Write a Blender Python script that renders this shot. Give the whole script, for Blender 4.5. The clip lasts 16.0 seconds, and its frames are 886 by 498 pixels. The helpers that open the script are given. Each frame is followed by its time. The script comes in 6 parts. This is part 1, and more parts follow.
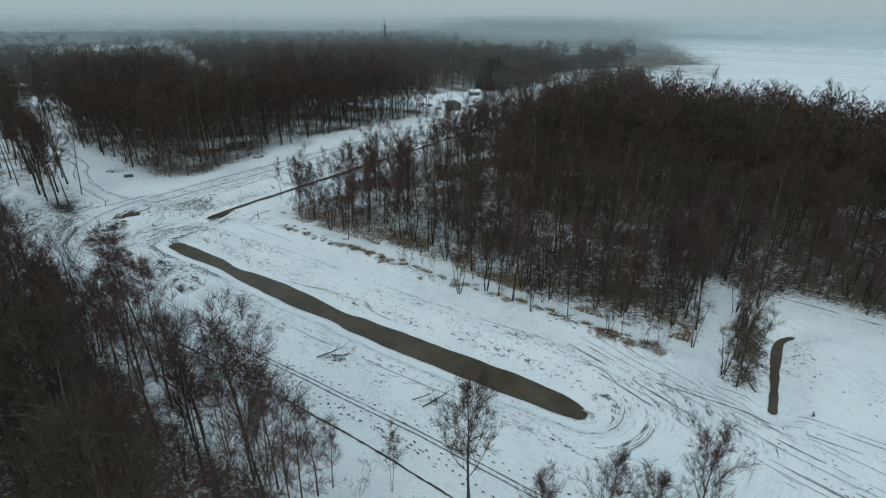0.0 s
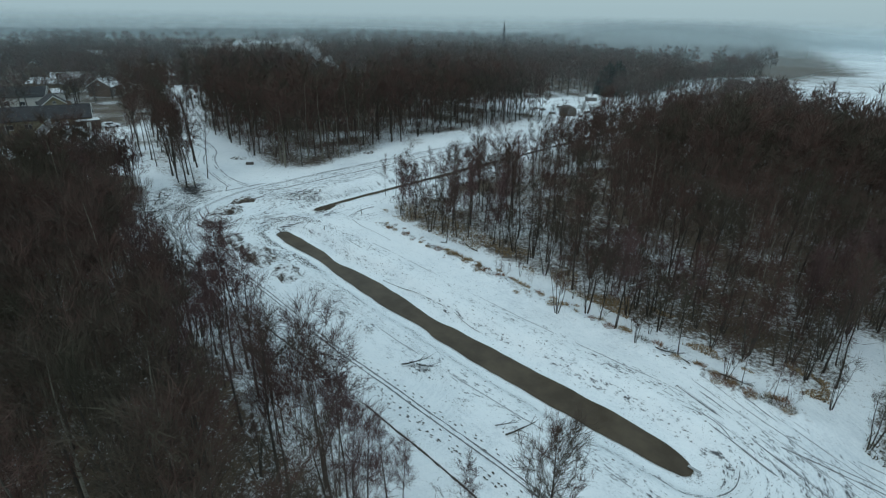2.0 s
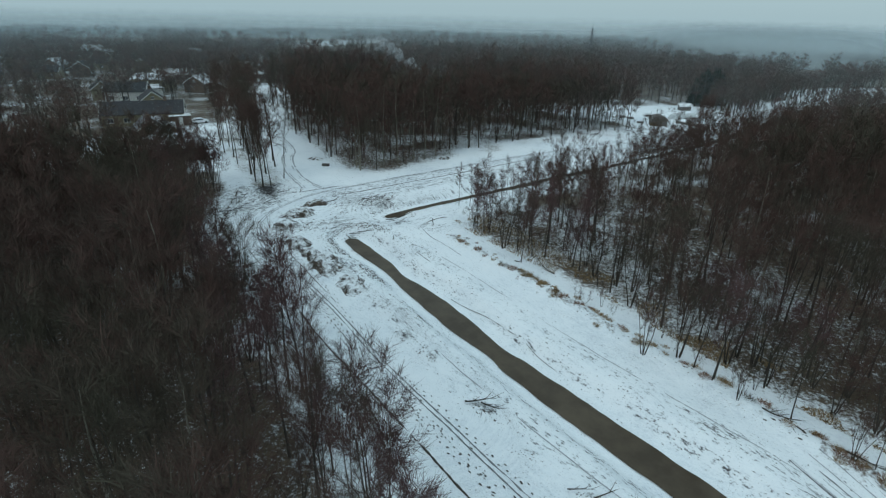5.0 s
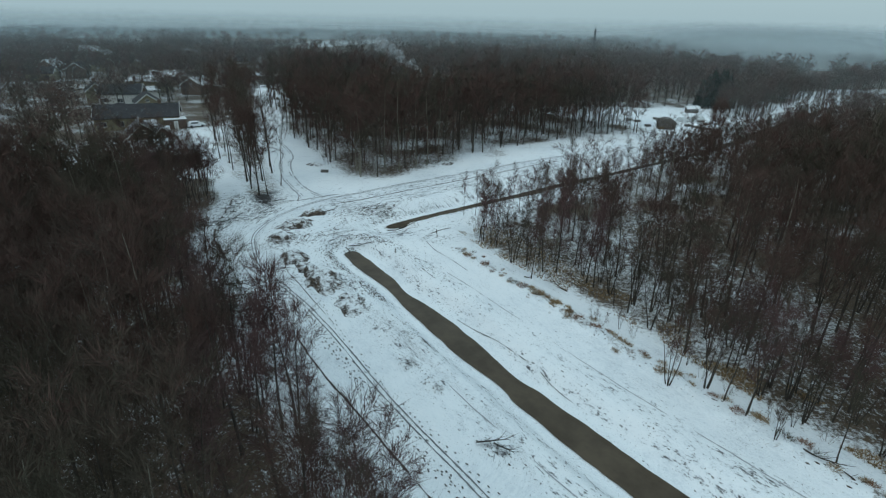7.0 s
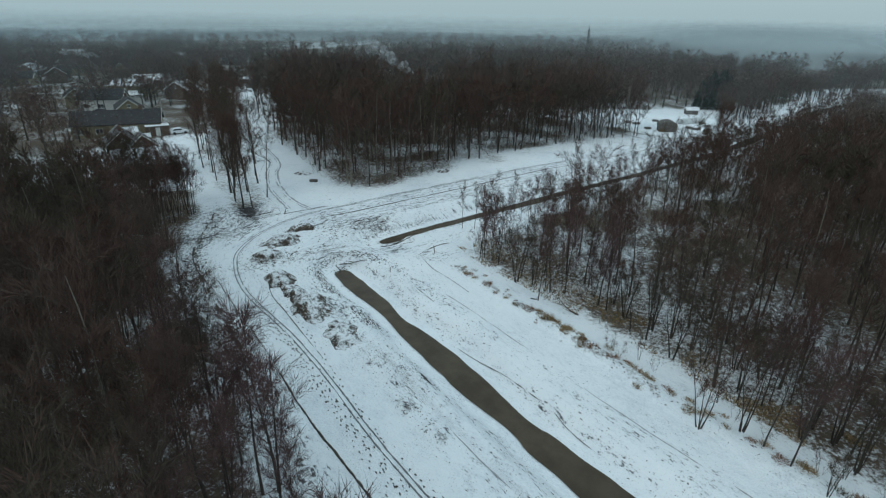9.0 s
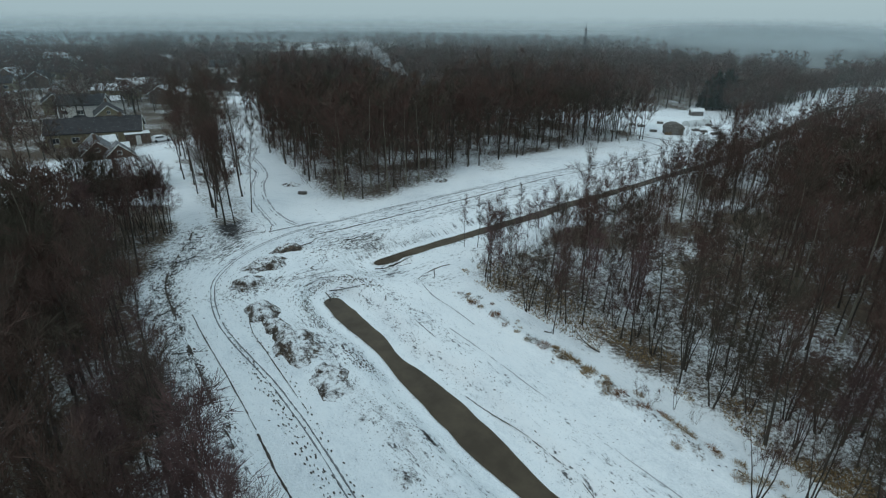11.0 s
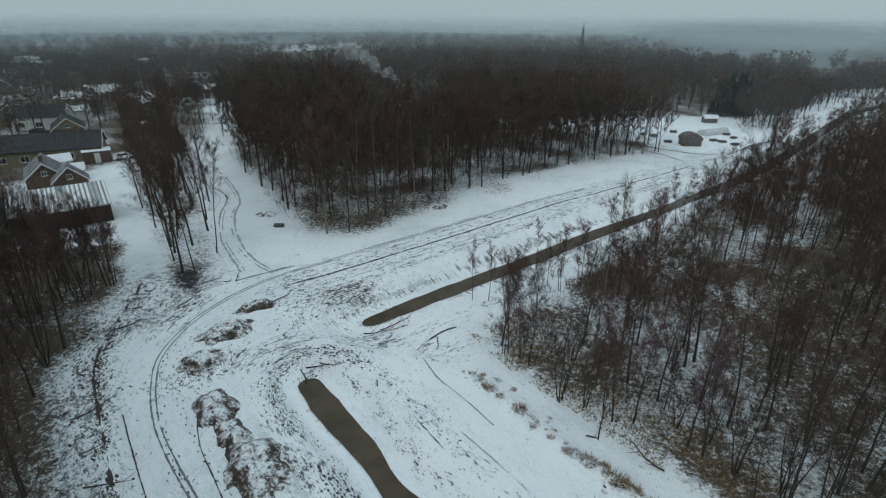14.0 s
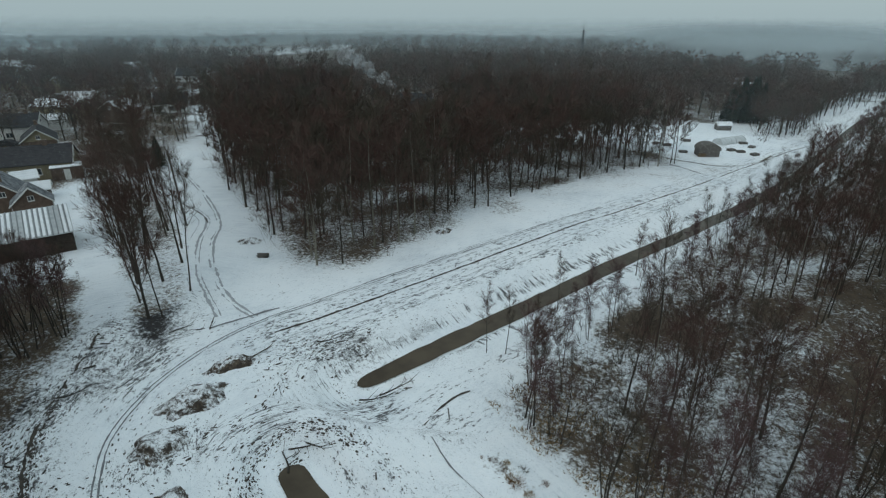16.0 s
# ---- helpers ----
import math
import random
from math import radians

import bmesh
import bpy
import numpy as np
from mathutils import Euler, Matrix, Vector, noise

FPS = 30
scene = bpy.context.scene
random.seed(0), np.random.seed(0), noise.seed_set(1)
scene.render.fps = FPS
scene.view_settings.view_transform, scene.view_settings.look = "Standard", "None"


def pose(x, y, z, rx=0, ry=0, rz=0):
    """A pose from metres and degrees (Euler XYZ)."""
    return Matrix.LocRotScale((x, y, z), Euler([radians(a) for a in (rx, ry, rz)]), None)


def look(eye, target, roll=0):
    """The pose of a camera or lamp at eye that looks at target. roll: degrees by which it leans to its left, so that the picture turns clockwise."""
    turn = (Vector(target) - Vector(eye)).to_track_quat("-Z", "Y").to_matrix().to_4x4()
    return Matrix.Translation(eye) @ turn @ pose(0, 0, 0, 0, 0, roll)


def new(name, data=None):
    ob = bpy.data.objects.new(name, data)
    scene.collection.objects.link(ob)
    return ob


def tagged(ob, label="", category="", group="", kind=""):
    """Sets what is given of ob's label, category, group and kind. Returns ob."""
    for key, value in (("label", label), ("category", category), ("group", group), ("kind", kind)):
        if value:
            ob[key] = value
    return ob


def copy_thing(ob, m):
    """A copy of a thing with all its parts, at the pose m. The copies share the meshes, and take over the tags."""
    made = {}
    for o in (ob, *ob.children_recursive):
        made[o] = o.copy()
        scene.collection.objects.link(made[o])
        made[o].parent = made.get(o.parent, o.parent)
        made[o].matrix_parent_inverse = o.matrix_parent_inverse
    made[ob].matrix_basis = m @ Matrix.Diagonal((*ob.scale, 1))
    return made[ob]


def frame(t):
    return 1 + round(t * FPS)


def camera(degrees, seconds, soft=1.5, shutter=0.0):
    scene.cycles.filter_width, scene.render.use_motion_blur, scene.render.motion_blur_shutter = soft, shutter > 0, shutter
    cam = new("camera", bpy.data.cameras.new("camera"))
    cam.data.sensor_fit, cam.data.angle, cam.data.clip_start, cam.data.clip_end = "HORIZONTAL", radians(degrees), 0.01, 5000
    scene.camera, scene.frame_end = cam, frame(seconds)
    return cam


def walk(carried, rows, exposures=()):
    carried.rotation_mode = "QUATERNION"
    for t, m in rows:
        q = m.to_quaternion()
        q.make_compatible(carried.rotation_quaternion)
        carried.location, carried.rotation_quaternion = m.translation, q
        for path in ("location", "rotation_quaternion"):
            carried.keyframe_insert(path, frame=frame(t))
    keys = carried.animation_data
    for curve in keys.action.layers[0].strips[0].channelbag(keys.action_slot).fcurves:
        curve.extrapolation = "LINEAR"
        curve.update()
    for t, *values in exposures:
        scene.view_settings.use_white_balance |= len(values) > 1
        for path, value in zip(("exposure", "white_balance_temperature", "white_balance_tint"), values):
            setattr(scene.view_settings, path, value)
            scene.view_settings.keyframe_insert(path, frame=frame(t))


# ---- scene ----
cam = camera(78.7, 16.0, soft=1.2)
PATH = [
    (0, (1.405, -5.14, 28.671), (1.359, -3.308, 27.869), 0.3),
    (0.5, (1.263, -4.391, 28.622), (1.136, -2.564, 27.819), 0.5),
    (1, (1.176, -3.592, 28.525), (0.892, -1.783, 27.722), 0.9),
    (1.5, (1.274, -3.016, 28.514), (0.902, -1.222, 27.711), 0.9),
    (2, (1.184, -2.297, 28.421), (0.775, -0.51, 27.62), 1.0),
    (2.5, (0.974, -1.601, 28.478), (0.551, 0.182, 27.677), 1.1),
    (3, (0.622, -0.821, 28.444), (0.159, 0.952, 27.643), 1.3),
    (3.5, (0.348, -0.03, 28.338), (-0.207, 1.717, 27.538), 1.4),
    (4, (0.151, 0.671, 28.382), (-0.476, 2.393, 27.58), 1.4),
    (6.5, (-1.954, 5.097, 28.392), (-2.619, 6.805, 27.593), 1.3),
    (7, (-2.583, 6.077, 28.42), (-3.241, 7.788, 27.621), 1.3),
    (7.5, (-3.204, 7.1, 28.447), (-3.855, 8.814, 27.647), 1.2),
    (8, (-3.917, 8.378, 28.373), (-4.561, 10.094, 27.574), 1.1),
    (8.5, (-4.558, 9.658, 28.298), (-5.197, 11.377, 27.5), 1.1),
    (9, (-5.219, 11.118, 28.252), (-5.854, 12.84, 27.456), 1.0),
    (9.2, (-5.601, 11.586, 28.243), (-6.231, 13.31, 27.448), 1.1),
    (11.5, (-9.17, 19.659, 28.059), (-9.786, 21.388, 27.263), 0.5),
    (12, (-10.139, 21.677, 28.113), (-10.749, 23.407, 27.318), 0.5),
    (12.5, (-11.087, 23.727, 28.143), (-11.693, 25.459, 27.347), 0.5),
    (13, (-12.165, 25.918, 28.217), (-12.765, 27.652, 27.421), 0.5),
    (13.5, (-13.054, 28.106, 28.233), (-13.653, 29.84, 27.438), 0.3),
    (14, (-14.219, 30.389, 28.427), (-14.81, 32.125, 27.63), 0.4),
    (14.5, (-15.211, 32.571, 28.498), (-15.799, 34.309, 27.703), 0.3),
    (15, (-16.353, 34.939, 28.501), (-16.938, 36.678, 27.706), 0.3),
    (15.5, (-17.372, 36.965, 28.527), (-17.954, 38.707, 27.734), 0.2),
    (16, (-18.455, 39.014, 28.611), (-19.031, 40.757, 27.818), 0.3),
]
# the camera's own exposure and white balance drift a little on the way
DRIFT = [(0, -0.05, 6525, 10.2), (1, -0.04, 6470, 9.6), (1.5, 0.02, 6280, 7.2), (2.5, 0.06, 6275, 7.0), (4, 0.10, 6260, 6.8), (6.5, 0.10, 6275, 7.0), (8, 0.09, 6310, 7.8), (9, 0.07, 6375, 8.5), (11.5, 0.04, 6450, 9.5), (13, 0.0, 6575, 10.5), (14, -0.02, 6625, 11.0), (16, -0.04, 6675, 11.2)]
walk(cam, [(t, look(eye, target, roll)) for t, eye, target, roll in PATH], DRIFT)

# ---- world, sun, exposure ----
world = bpy.data.worlds.new("overcast_sky")
scene.world = world
world.use_nodes = True
wn, wl = world.node_tree.nodes, world.node_tree.links
wn.clear()
w_out = wn.new("ShaderNodeOutputWorld")
w_bg = wn.new("ShaderNodeBackground")
w_sky = wn.new("ShaderNodeTexSky")
w_sky.sky_type = "NISHITA"
w_sky.sun_disc = False
w_sky.sun_elevation = radians(24)
w_sky.sun_rotation = radians(200)
w_coord = wn.new("ShaderNodeTexCoord")
w_sep = wn.new("ShaderNodeSeparateXYZ")
w_ramp = wn.new("ShaderNodeValToRGB")
w_ramp.color_ramp.elements[0].position = 0.0
w_ramp.color_ramp.elements[0].color = (0.350, 0.468, 0.510, 1)
w_ramp.color_ramp.elements[1].position = 0.9
w_ramp.color_ramp.elements[1].color = (0.64, 0.81, 0.88, 1)
w_scale = wn.new("ShaderNodeVectorMath")
w_scale.operation = "SCALE"
w_scale.inputs["Scale"].default_value = 0.08
w_mix = wn.new("ShaderNodeMixRGB")
w_mix.inputs[0].default_value = 0.93
wl.new(w_coord.outputs["Generated"], w_sep.inputs[0])
wl.new(w_sep.outputs["Z"], w_ramp.inputs[0])
wl.new(w_sky.outputs[0], w_scale.inputs[0])
wl.new(w_scale.outputs[0], w_mix.inputs[1])
wl.new(w_ramp.outputs[0], w_mix.inputs[2])
wl.new(w_mix.outputs[0], w_bg.inputs[0])
w_bg.inputs[1].default_value = 1.0
wl.new(w_bg.outputs[0], w_out.inputs[0])

sun_data = bpy.data.lights.new("sun", "SUN")
sun_data.energy = 0.5
sun_data.angle = radians(40)
sun_data.color = (1.0, 0.96, 0.9)
sun = new("sun", sun_data)
sun.matrix_world = look((-40, -90, 110), (0, 60, 0))


# ---- materials ----
def material(name, rough=0.9, spec=0.3):
    m = bpy.data.materials.new(name)
    m.use_nodes = True
    b = m.node_tree.nodes["Principled BSDF"]
    b.inputs["Roughness"].default_value = rough
    b.inputs["Specular IOR Level"].default_value = spec
    return m, m.node_tree.nodes, m.node_tree.links, b


def tex_noise(nt, ln, scale, detail=4.0, rough=0.55, vec=None):
    n = nt.new("ShaderNodeTexNoise")
    n.inputs["Scale"].default_value = scale
    n.inputs["Detail"].default_value = detail
    n.inputs["Roughness"].default_value = rough
    if vec is not None:
        ln.new(vec, n.inputs["Vector"])
    return n.outputs["Fac"]


def ramp(nt, ln, fac, stops):
    r = nt.new("ShaderNodeValToRGB")
    e = r.color_ramp.elements
    while len(e) < len(stops):
        e.new(0.5)
    for i, (p, c) in enumerate(stops):
        e[i].position = p
        e[i].color = (*c, 1)
    ln.new(fac, r.inputs[0])
    return r.outputs[0]


def math_node(nt, ln, op, a, b=None, clamp=False):
    n = nt.new("ShaderNodeMath")
    n.operation = op
    n.use_clamp = clamp
    for i, v in enumerate((a, b)):
        if v is None:
            continue
        if isinstance(v, (int, float)):
            n.inputs[i].default_value = v
        else:
            ln.new(v, n.inputs[i])
    return n.outputs[0]


def mix_col(nt, ln, fac, a, b):
    n = nt.new("ShaderNodeMixRGB")
    for i, v in enumerate((fac, a, b)):
        if isinstance(v, (int, float)):
            n.inputs[i].default_value = v
        elif isinstance(v, tuple):
            n.inputs[i].default_value = (*v, 1)
        else:
            ln.new(v, n.inputs[i])
    return n.outputs[0]


def position(nt):
    return nt.new("ShaderNodeNewGeometry").outputs["Position"]


def bump(nt, ln, b, height, strength=0.5, dist=0.05):
    n = nt.new("ShaderNodeBump")
    n.inputs["Strength"].default_value = strength
    n.inputs["Distance"].default_value = dist
    ln.new(height, n.inputs["Height"])
    ln.new(n.outputs[0], b.inputs["Normal"])


def mottled(name, c1, c2, scale=3.0, rough=0.9, spec=0.2, bumps=0.4, fine=None, metal=0.0):
    """A surface of two tones at two scales with a little relief."""
    m, nt, ln, b = material(name, rough, spec)
    p = position(nt)
    a = tex_noise(nt, ln, scale, 5, 0.6, p)
    f = tex_noise(nt, ln, fine or scale * 9, 3, 0.6, p)
    k = math_node(nt, ln, "ADD", math_node(nt, ln, "MULTIPLY", a, 0.65), math_node(nt, ln, "MULTIPLY", f, 0.35))
    ln.new(ramp(nt, ln, k, [(0.36, c1), (0.64, c2)]), b.inputs["Base Color"])
    b.inputs["Metallic"].default_value = metal
    bump(nt, ln, b, f, bumps, 0.02)
    return m


def ground_material():
    """Snow, thin over forest litter and churned soil, as the two cover masks say."""
    m, nt, ln, b = material("snowy_ground", 0.85, 0.25)
    p = position(nt)
    at_l = nt.new("ShaderNodeAttribute")
    at_l.attribute_name = "litter"
    at_s = nt.new("ShaderNodeAttribute")
    at_s.attribute_name = "soil"
    big = tex_noise(nt, ln, 0.11, 4, 0.55, p)
    mid = tex_noise(nt, ln, 0.9, 5, 0.62, p)
    fine = tex_noise(nt, ln, 5.5, 4, 0.65, p)
    grit = tex_noise(nt, ln, 17, 2, 0.6, p)
    lump = tex_noise(nt, ln, 2.3, 4, 0.6, p)
    nz = math_node(nt, ln, "ADD", math_node(nt, ln, "ADD", math_node(nt, ln, "MULTIPLY", mid, 0.18), math_node(nt, ln, "MULTIPLY", lump, 0.34)),
                   math_node(nt, ln, "ADD", math_node(nt, ln, "MULTIPLY", fine, 0.30), math_node(nt, ln, "MULTIPLY", grit, 0.18)))
    both = math_node(nt, ln, "ADD", at_l.outputs["Fac"], at_s.outputs["Fac"], True)
    # bare where noise plus mask passes a threshold
    geo = nt.new("ShaderNodeNewGeometry")
    sepn = nt.new("ShaderNodeSeparateXYZ")
    ln.new(geo.outputs["Normal"], sepn.inputs[0])
    steep = math_node(nt, ln, "MULTIPLY", math_node(nt, ln, "SUBTRACT", 0.80, sepn.outputs["Z"], True), 1.6, True)
    drift = math_node(nt, ln, "MULTIPLY", math_node(nt, ln, "SUBTRACT", big, 0.42, True), 0.35)
    lift = math_node(nt, ln, "ADD", nz, math_node(nt, ln, "MULTIPLY", both, 0.42))
    lift = math_node(nt, ln, "ADD", lift, math_node(nt, ln, "ADD", steep, drift))
    bare = math_node(nt, ln, "MULTIPLY", math_node(nt, ln, "SUBTRACT", lift, 0.655), 9.0, True)
    # drag marks that run along the road and the banks
    at_f, at_d = nt.new("ShaderNodeAttribute"), nt.new("ShaderNodeAttribute")
    at_f.attribute_name, at_d.attribute_name = "flow", "scrape"
    s_wide = tex_noise(nt, ln, 1.0, 4, 0.62, at_f.outputs["Vector"])
    s_fine = tex_noise(nt, ln, 3.1, 3, 0.6, at_f.outputs["Vector"])
    streak = math_node(nt, ln, "ADD", math_node(nt, ln, "MULTIPLY", s_wide, 0.5), math_node(nt, ln, "MULTIPLY", s_fine, 0.35))
    streak = math_node(nt, ln, "ADD", streak, math_node(nt, ln, "MULTIPLY", fine, 0.15))
    worn = math_node(nt, ln, "ADD", streak, math_node(nt, ln, "MULTIPLY", at_d.outputs["Fac"], 0.33))
    worn = math_node(nt, ln, "MULTIPLY", math_node(nt, ln, "SUBTRACT", worn, 0.622), 15.0, True)
    bare = math_node(nt, ln, "MAXIMUM", bare, math_node(nt, ln, "MULTIPLY", worn, 0.9))
    # stubble and crumbs that prick through the thin snow
    patch = tex_noise(nt, ln, 0.33, 3, 0.6, p)
    prick = tex_noise(nt, ln, 8.0, 2, 0.7, p)
    prick = math_node(nt, ln, "ADD", prick, math_node(nt, ln, "MULTIPLY", patch, 0.36))
    prick = math_node(nt, ln, "MULTIPLY", math_node(nt, ln, "SUBTRACT", prick, 0.825), 14.0, True)
    bare = math_node(nt, ln, "MAXIMUM", bare, math_node(nt, ln, "MULTIPLY", prick, 0.45))
    tone = math_node(nt, ln, "ADD", math_node(nt, ln, "MULTIPLY", big, 0.35), math_node(nt, ln, "MULTIPLY", fine, 0.25))
    tone = math_node(nt, ln, "ADD", tone, math_node(nt, ln, "MULTIPLY", math_node(nt, ln, "SUBTRACT", 1.0, streak), 0.40))
    snow = ramp(nt, ln, tone, [(0.36, (0.60, 0.65, 0.70)), (0.5, (0.82, 0.855, 0.885)), (0.64, (0.885, 0.905, 0.92))])
    litter = ramp(nt, ln, math_node(nt, ln, "ADD", math_node(nt, ln, "MULTIPLY", mid, 0.5), math_node(nt, ln, "MULTIPLY", grit, 0.5)),
                  [(0.3, (0.035, 0.027, 0.022)), (0.5, (0.085, 0.064, 0.046)), (0.72, (0.17, 0.13, 0.085))])
    soil = ramp(nt, ln, fine, [(0.3, (0.016, 0.016, 0.020)), (0.6, (0.042, 0.038, 0.038)), (0.8, (0.10, 0.082, 0.066))])
    at_k = nt.new("ShaderNodeAttribute")
    at_k.attribute_name = "scrape"
    which = math_node(nt, ln, "GREATER_THAN", math_node(nt, ln, "ADD", at_s.outputs["Fac"], at_k.outputs["Fac"]), at_l.outputs["Fac"])
    dark = mix_col(nt, ln, which, litter, soil)
    ln.new(mix_col(nt, ln, bare, snow, dark), b.inputs["Base Color"])
    h = math_node(nt, ln, "ADD", math_node(nt, ln, "MULTIPLY", fine, 0.9), math_node(nt, ln, "MULTIPLY", mid, 1.5))
    bump(nt, ln, b, math_node(nt, ln, "SUBTRACT", h, math_node(nt, ln, "MULTIPLY", bare, 0.5)), 0.6, 0.14)
    return m


def twig_material(name, stops):
    m, nt, ln, b = material(name, 0.85, 0.15)
    p = position(nt)
    a = tex_noise(nt, ln, 0.13, 2, 0.5, p)
    f = tex_noise(nt, ln, 2.2, 3, 0.6, p)
    k = math_node(nt, ln, "ADD", math_node(nt, ln, "MULTIPLY", a, 0.75), math_node(nt, ln, "MULTIPLY", f, 0.25))
    ln.new(ramp(nt, ln, k, stops), b.inputs["Base Color"])
    return m


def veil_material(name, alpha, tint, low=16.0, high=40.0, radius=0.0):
    """Thin haze put into a see-through surface colour that fades out upwards; with a radius, thicker in one quarter of
    the horizon.
    """
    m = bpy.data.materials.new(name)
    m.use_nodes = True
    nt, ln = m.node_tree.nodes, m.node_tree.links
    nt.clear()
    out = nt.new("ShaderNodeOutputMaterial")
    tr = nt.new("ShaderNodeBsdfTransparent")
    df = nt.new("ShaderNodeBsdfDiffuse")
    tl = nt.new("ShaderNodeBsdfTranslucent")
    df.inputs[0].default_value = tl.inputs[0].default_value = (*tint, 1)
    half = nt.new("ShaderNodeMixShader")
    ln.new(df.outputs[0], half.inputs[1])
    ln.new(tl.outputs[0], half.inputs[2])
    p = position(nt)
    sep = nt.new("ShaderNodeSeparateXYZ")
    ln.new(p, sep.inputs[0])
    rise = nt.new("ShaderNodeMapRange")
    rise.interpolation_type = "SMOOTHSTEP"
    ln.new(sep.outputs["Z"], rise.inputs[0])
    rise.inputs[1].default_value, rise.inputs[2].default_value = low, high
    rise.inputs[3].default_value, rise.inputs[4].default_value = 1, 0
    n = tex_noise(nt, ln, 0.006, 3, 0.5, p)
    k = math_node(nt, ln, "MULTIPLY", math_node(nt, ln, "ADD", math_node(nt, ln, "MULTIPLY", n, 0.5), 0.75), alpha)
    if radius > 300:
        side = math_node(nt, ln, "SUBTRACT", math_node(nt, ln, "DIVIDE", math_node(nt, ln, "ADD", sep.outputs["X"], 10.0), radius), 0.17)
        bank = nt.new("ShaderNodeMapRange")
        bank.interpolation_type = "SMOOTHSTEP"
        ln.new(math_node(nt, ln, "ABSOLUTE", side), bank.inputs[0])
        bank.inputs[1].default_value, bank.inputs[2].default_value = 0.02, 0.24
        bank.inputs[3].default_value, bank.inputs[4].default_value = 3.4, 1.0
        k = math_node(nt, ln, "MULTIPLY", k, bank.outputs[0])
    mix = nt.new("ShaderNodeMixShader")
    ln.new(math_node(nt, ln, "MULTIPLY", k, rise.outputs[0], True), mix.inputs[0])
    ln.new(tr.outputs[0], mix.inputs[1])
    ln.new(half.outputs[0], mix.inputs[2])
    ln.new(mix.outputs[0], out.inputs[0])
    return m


M_GROUND = ground_material()
M_BARK = twig_material("woodland_bark", [(0.3, (0.034, 0.031, 0.026)), (0.5, (0.052, 0.046, 0.039)), (0.7, (0.088, 0.078, 0.064))])
M_TWIG = twig_material("bare_twigs", [(0.36, (0.058, 0.052, 0.037)), (0.46, (0.066, 0.053, 0.041)), (0.55, (0.090, 0.052, 0.044)), (0.66, (0.064, 0.056, 0.045))])
M_PURPLE = twig_material("birch_twigs", [(0.35, (0.076, 0.050, 0.047)), (0.65, (0.112, 0.068, 0.066))])
M_PALE = twig_material("pale_bark", [(0.3, (0.13, 0.125, 0.10)), (0.7, (0.24, 0.225, 0.19))])
M_BIRCH = mottled("birch_bark", (0.10, 0.09, 0.08), (0.36, 0.34, 0.31), 2.5)
M_PINE = twig_material("conifer_needles", [(0.35, (0.012, 0.020, 0.014)), (0.65, (0.028, 0.040, 0.026))])
M_STRAW = mottled("dead_grass", (0.15, 0.10, 0.05), (0.36, 0.26, 0.14), 4.0)
M_RUSSET = mottled("russet_dock", (0.10, 0.05, 0.03), (0.26, 0.135, 0.07), 4.0)
M_BRAMBLE = mottled("bramble", (0.05, 0.045, 0.03), (0.12, 0.10, 0.06), 4.0)
M_SOIL = mottled("wet_soil", (0.028, 0.024, 0.022), (0.085, 0.068, 0.055), 2.5, 0.7, 0.35)
M_PEAT = mottled("ochre_soil", (0.06, 0.045, 0.03), (0.17, 0.12, 0.07), 2.0, 0.8)
M_TRODDEN = mottled("trodden_wet_snow", (0.10, 0.10, 0.11), (0.26, 0.27, 0.28), 5.0, 0.6, 0.4)
M_SLUSH = mottled("pressed_snow", (0.26, 0.27, 0.29), (0.46, 0.48, 0.50), 5.0, 0.6, 0.4)
M_SNOW = mottled("roof_snow", (0.70, 0.73, 0.76), (0.84, 0.86, 0.88), 0.8)
M_TILE = mottled("dark_roof_tiles", (0.028, 0.028, 0.032), (0.06, 0.058, 0.06), 1.5)
M_DUSTED = mottled("snow_dusted_tiles", (0.035, 0.035, 0.04), (0.30, 0.315, 0.33), 1.3, fine=7.0)
M_BOARD = mottled("tarred_boards", (0.030, 0.024, 0.020), (0.065, 0.052, 0.043), 2.0)
M_BRICK = mottled("brown_brick", (0.075, 0.052, 0.042), (0.15, 0.108, 0.082), 2.0)
M_CREAM = mottled("cream_boards", (0.15, 0.13, 0.085), (0.24, 0.21, 0.14), 2.0)
M_WHITE = mottled("white_paint", (0.50, 0.50, 0.48), (0.68, 0.68, 0.66), 2.0)
M_METAL = mottled("corrugated_sheet", (0.30, 0.32, 0.33), (0.48, 0.50, 0.51), 1.2, 0.5, 0.4)
M_GREY = mottled("weathered_wood", (0.08, 0.075, 0.07), (0.18, 0.165, 0.15), 2.0)
M_STEEL = mottled("galvanised_steel", (0.16, 0.17, 0.18), (0.26, 0.27, 0.28), 2.0, 0.5, 0.5)
M_GLASS = mottled("window_glass", (0.02, 0.025, 0.03), (0.05, 0.06, 0.065), 1.0, 0.08, 0.6)
M_FILM = mottled("polythene_sheet", (0.42, 0.45, 0.46), (0.62, 0.65, 0.66), 1.0, 0.35, 0.5)


def water_material():
    m, nt, ln, b = material("muddy_water", 0.25, 0.12)
    p = position(nt)
    a = tex_noise(nt, ln, 0.35, 4, 0.6, p)
    ln.new(ramp(nt, ln, a, [(0.35, (0.060, 0.046, 0.032)), (0.65, (0.092, 0.072, 0.050))]), b.inputs["Base Color"])
    bump(nt, ln, b, tex_noise(nt, ln, 3.0, 3, 0.5, p), 0.12, 0.02)
    return m


M_WATER = water_material()


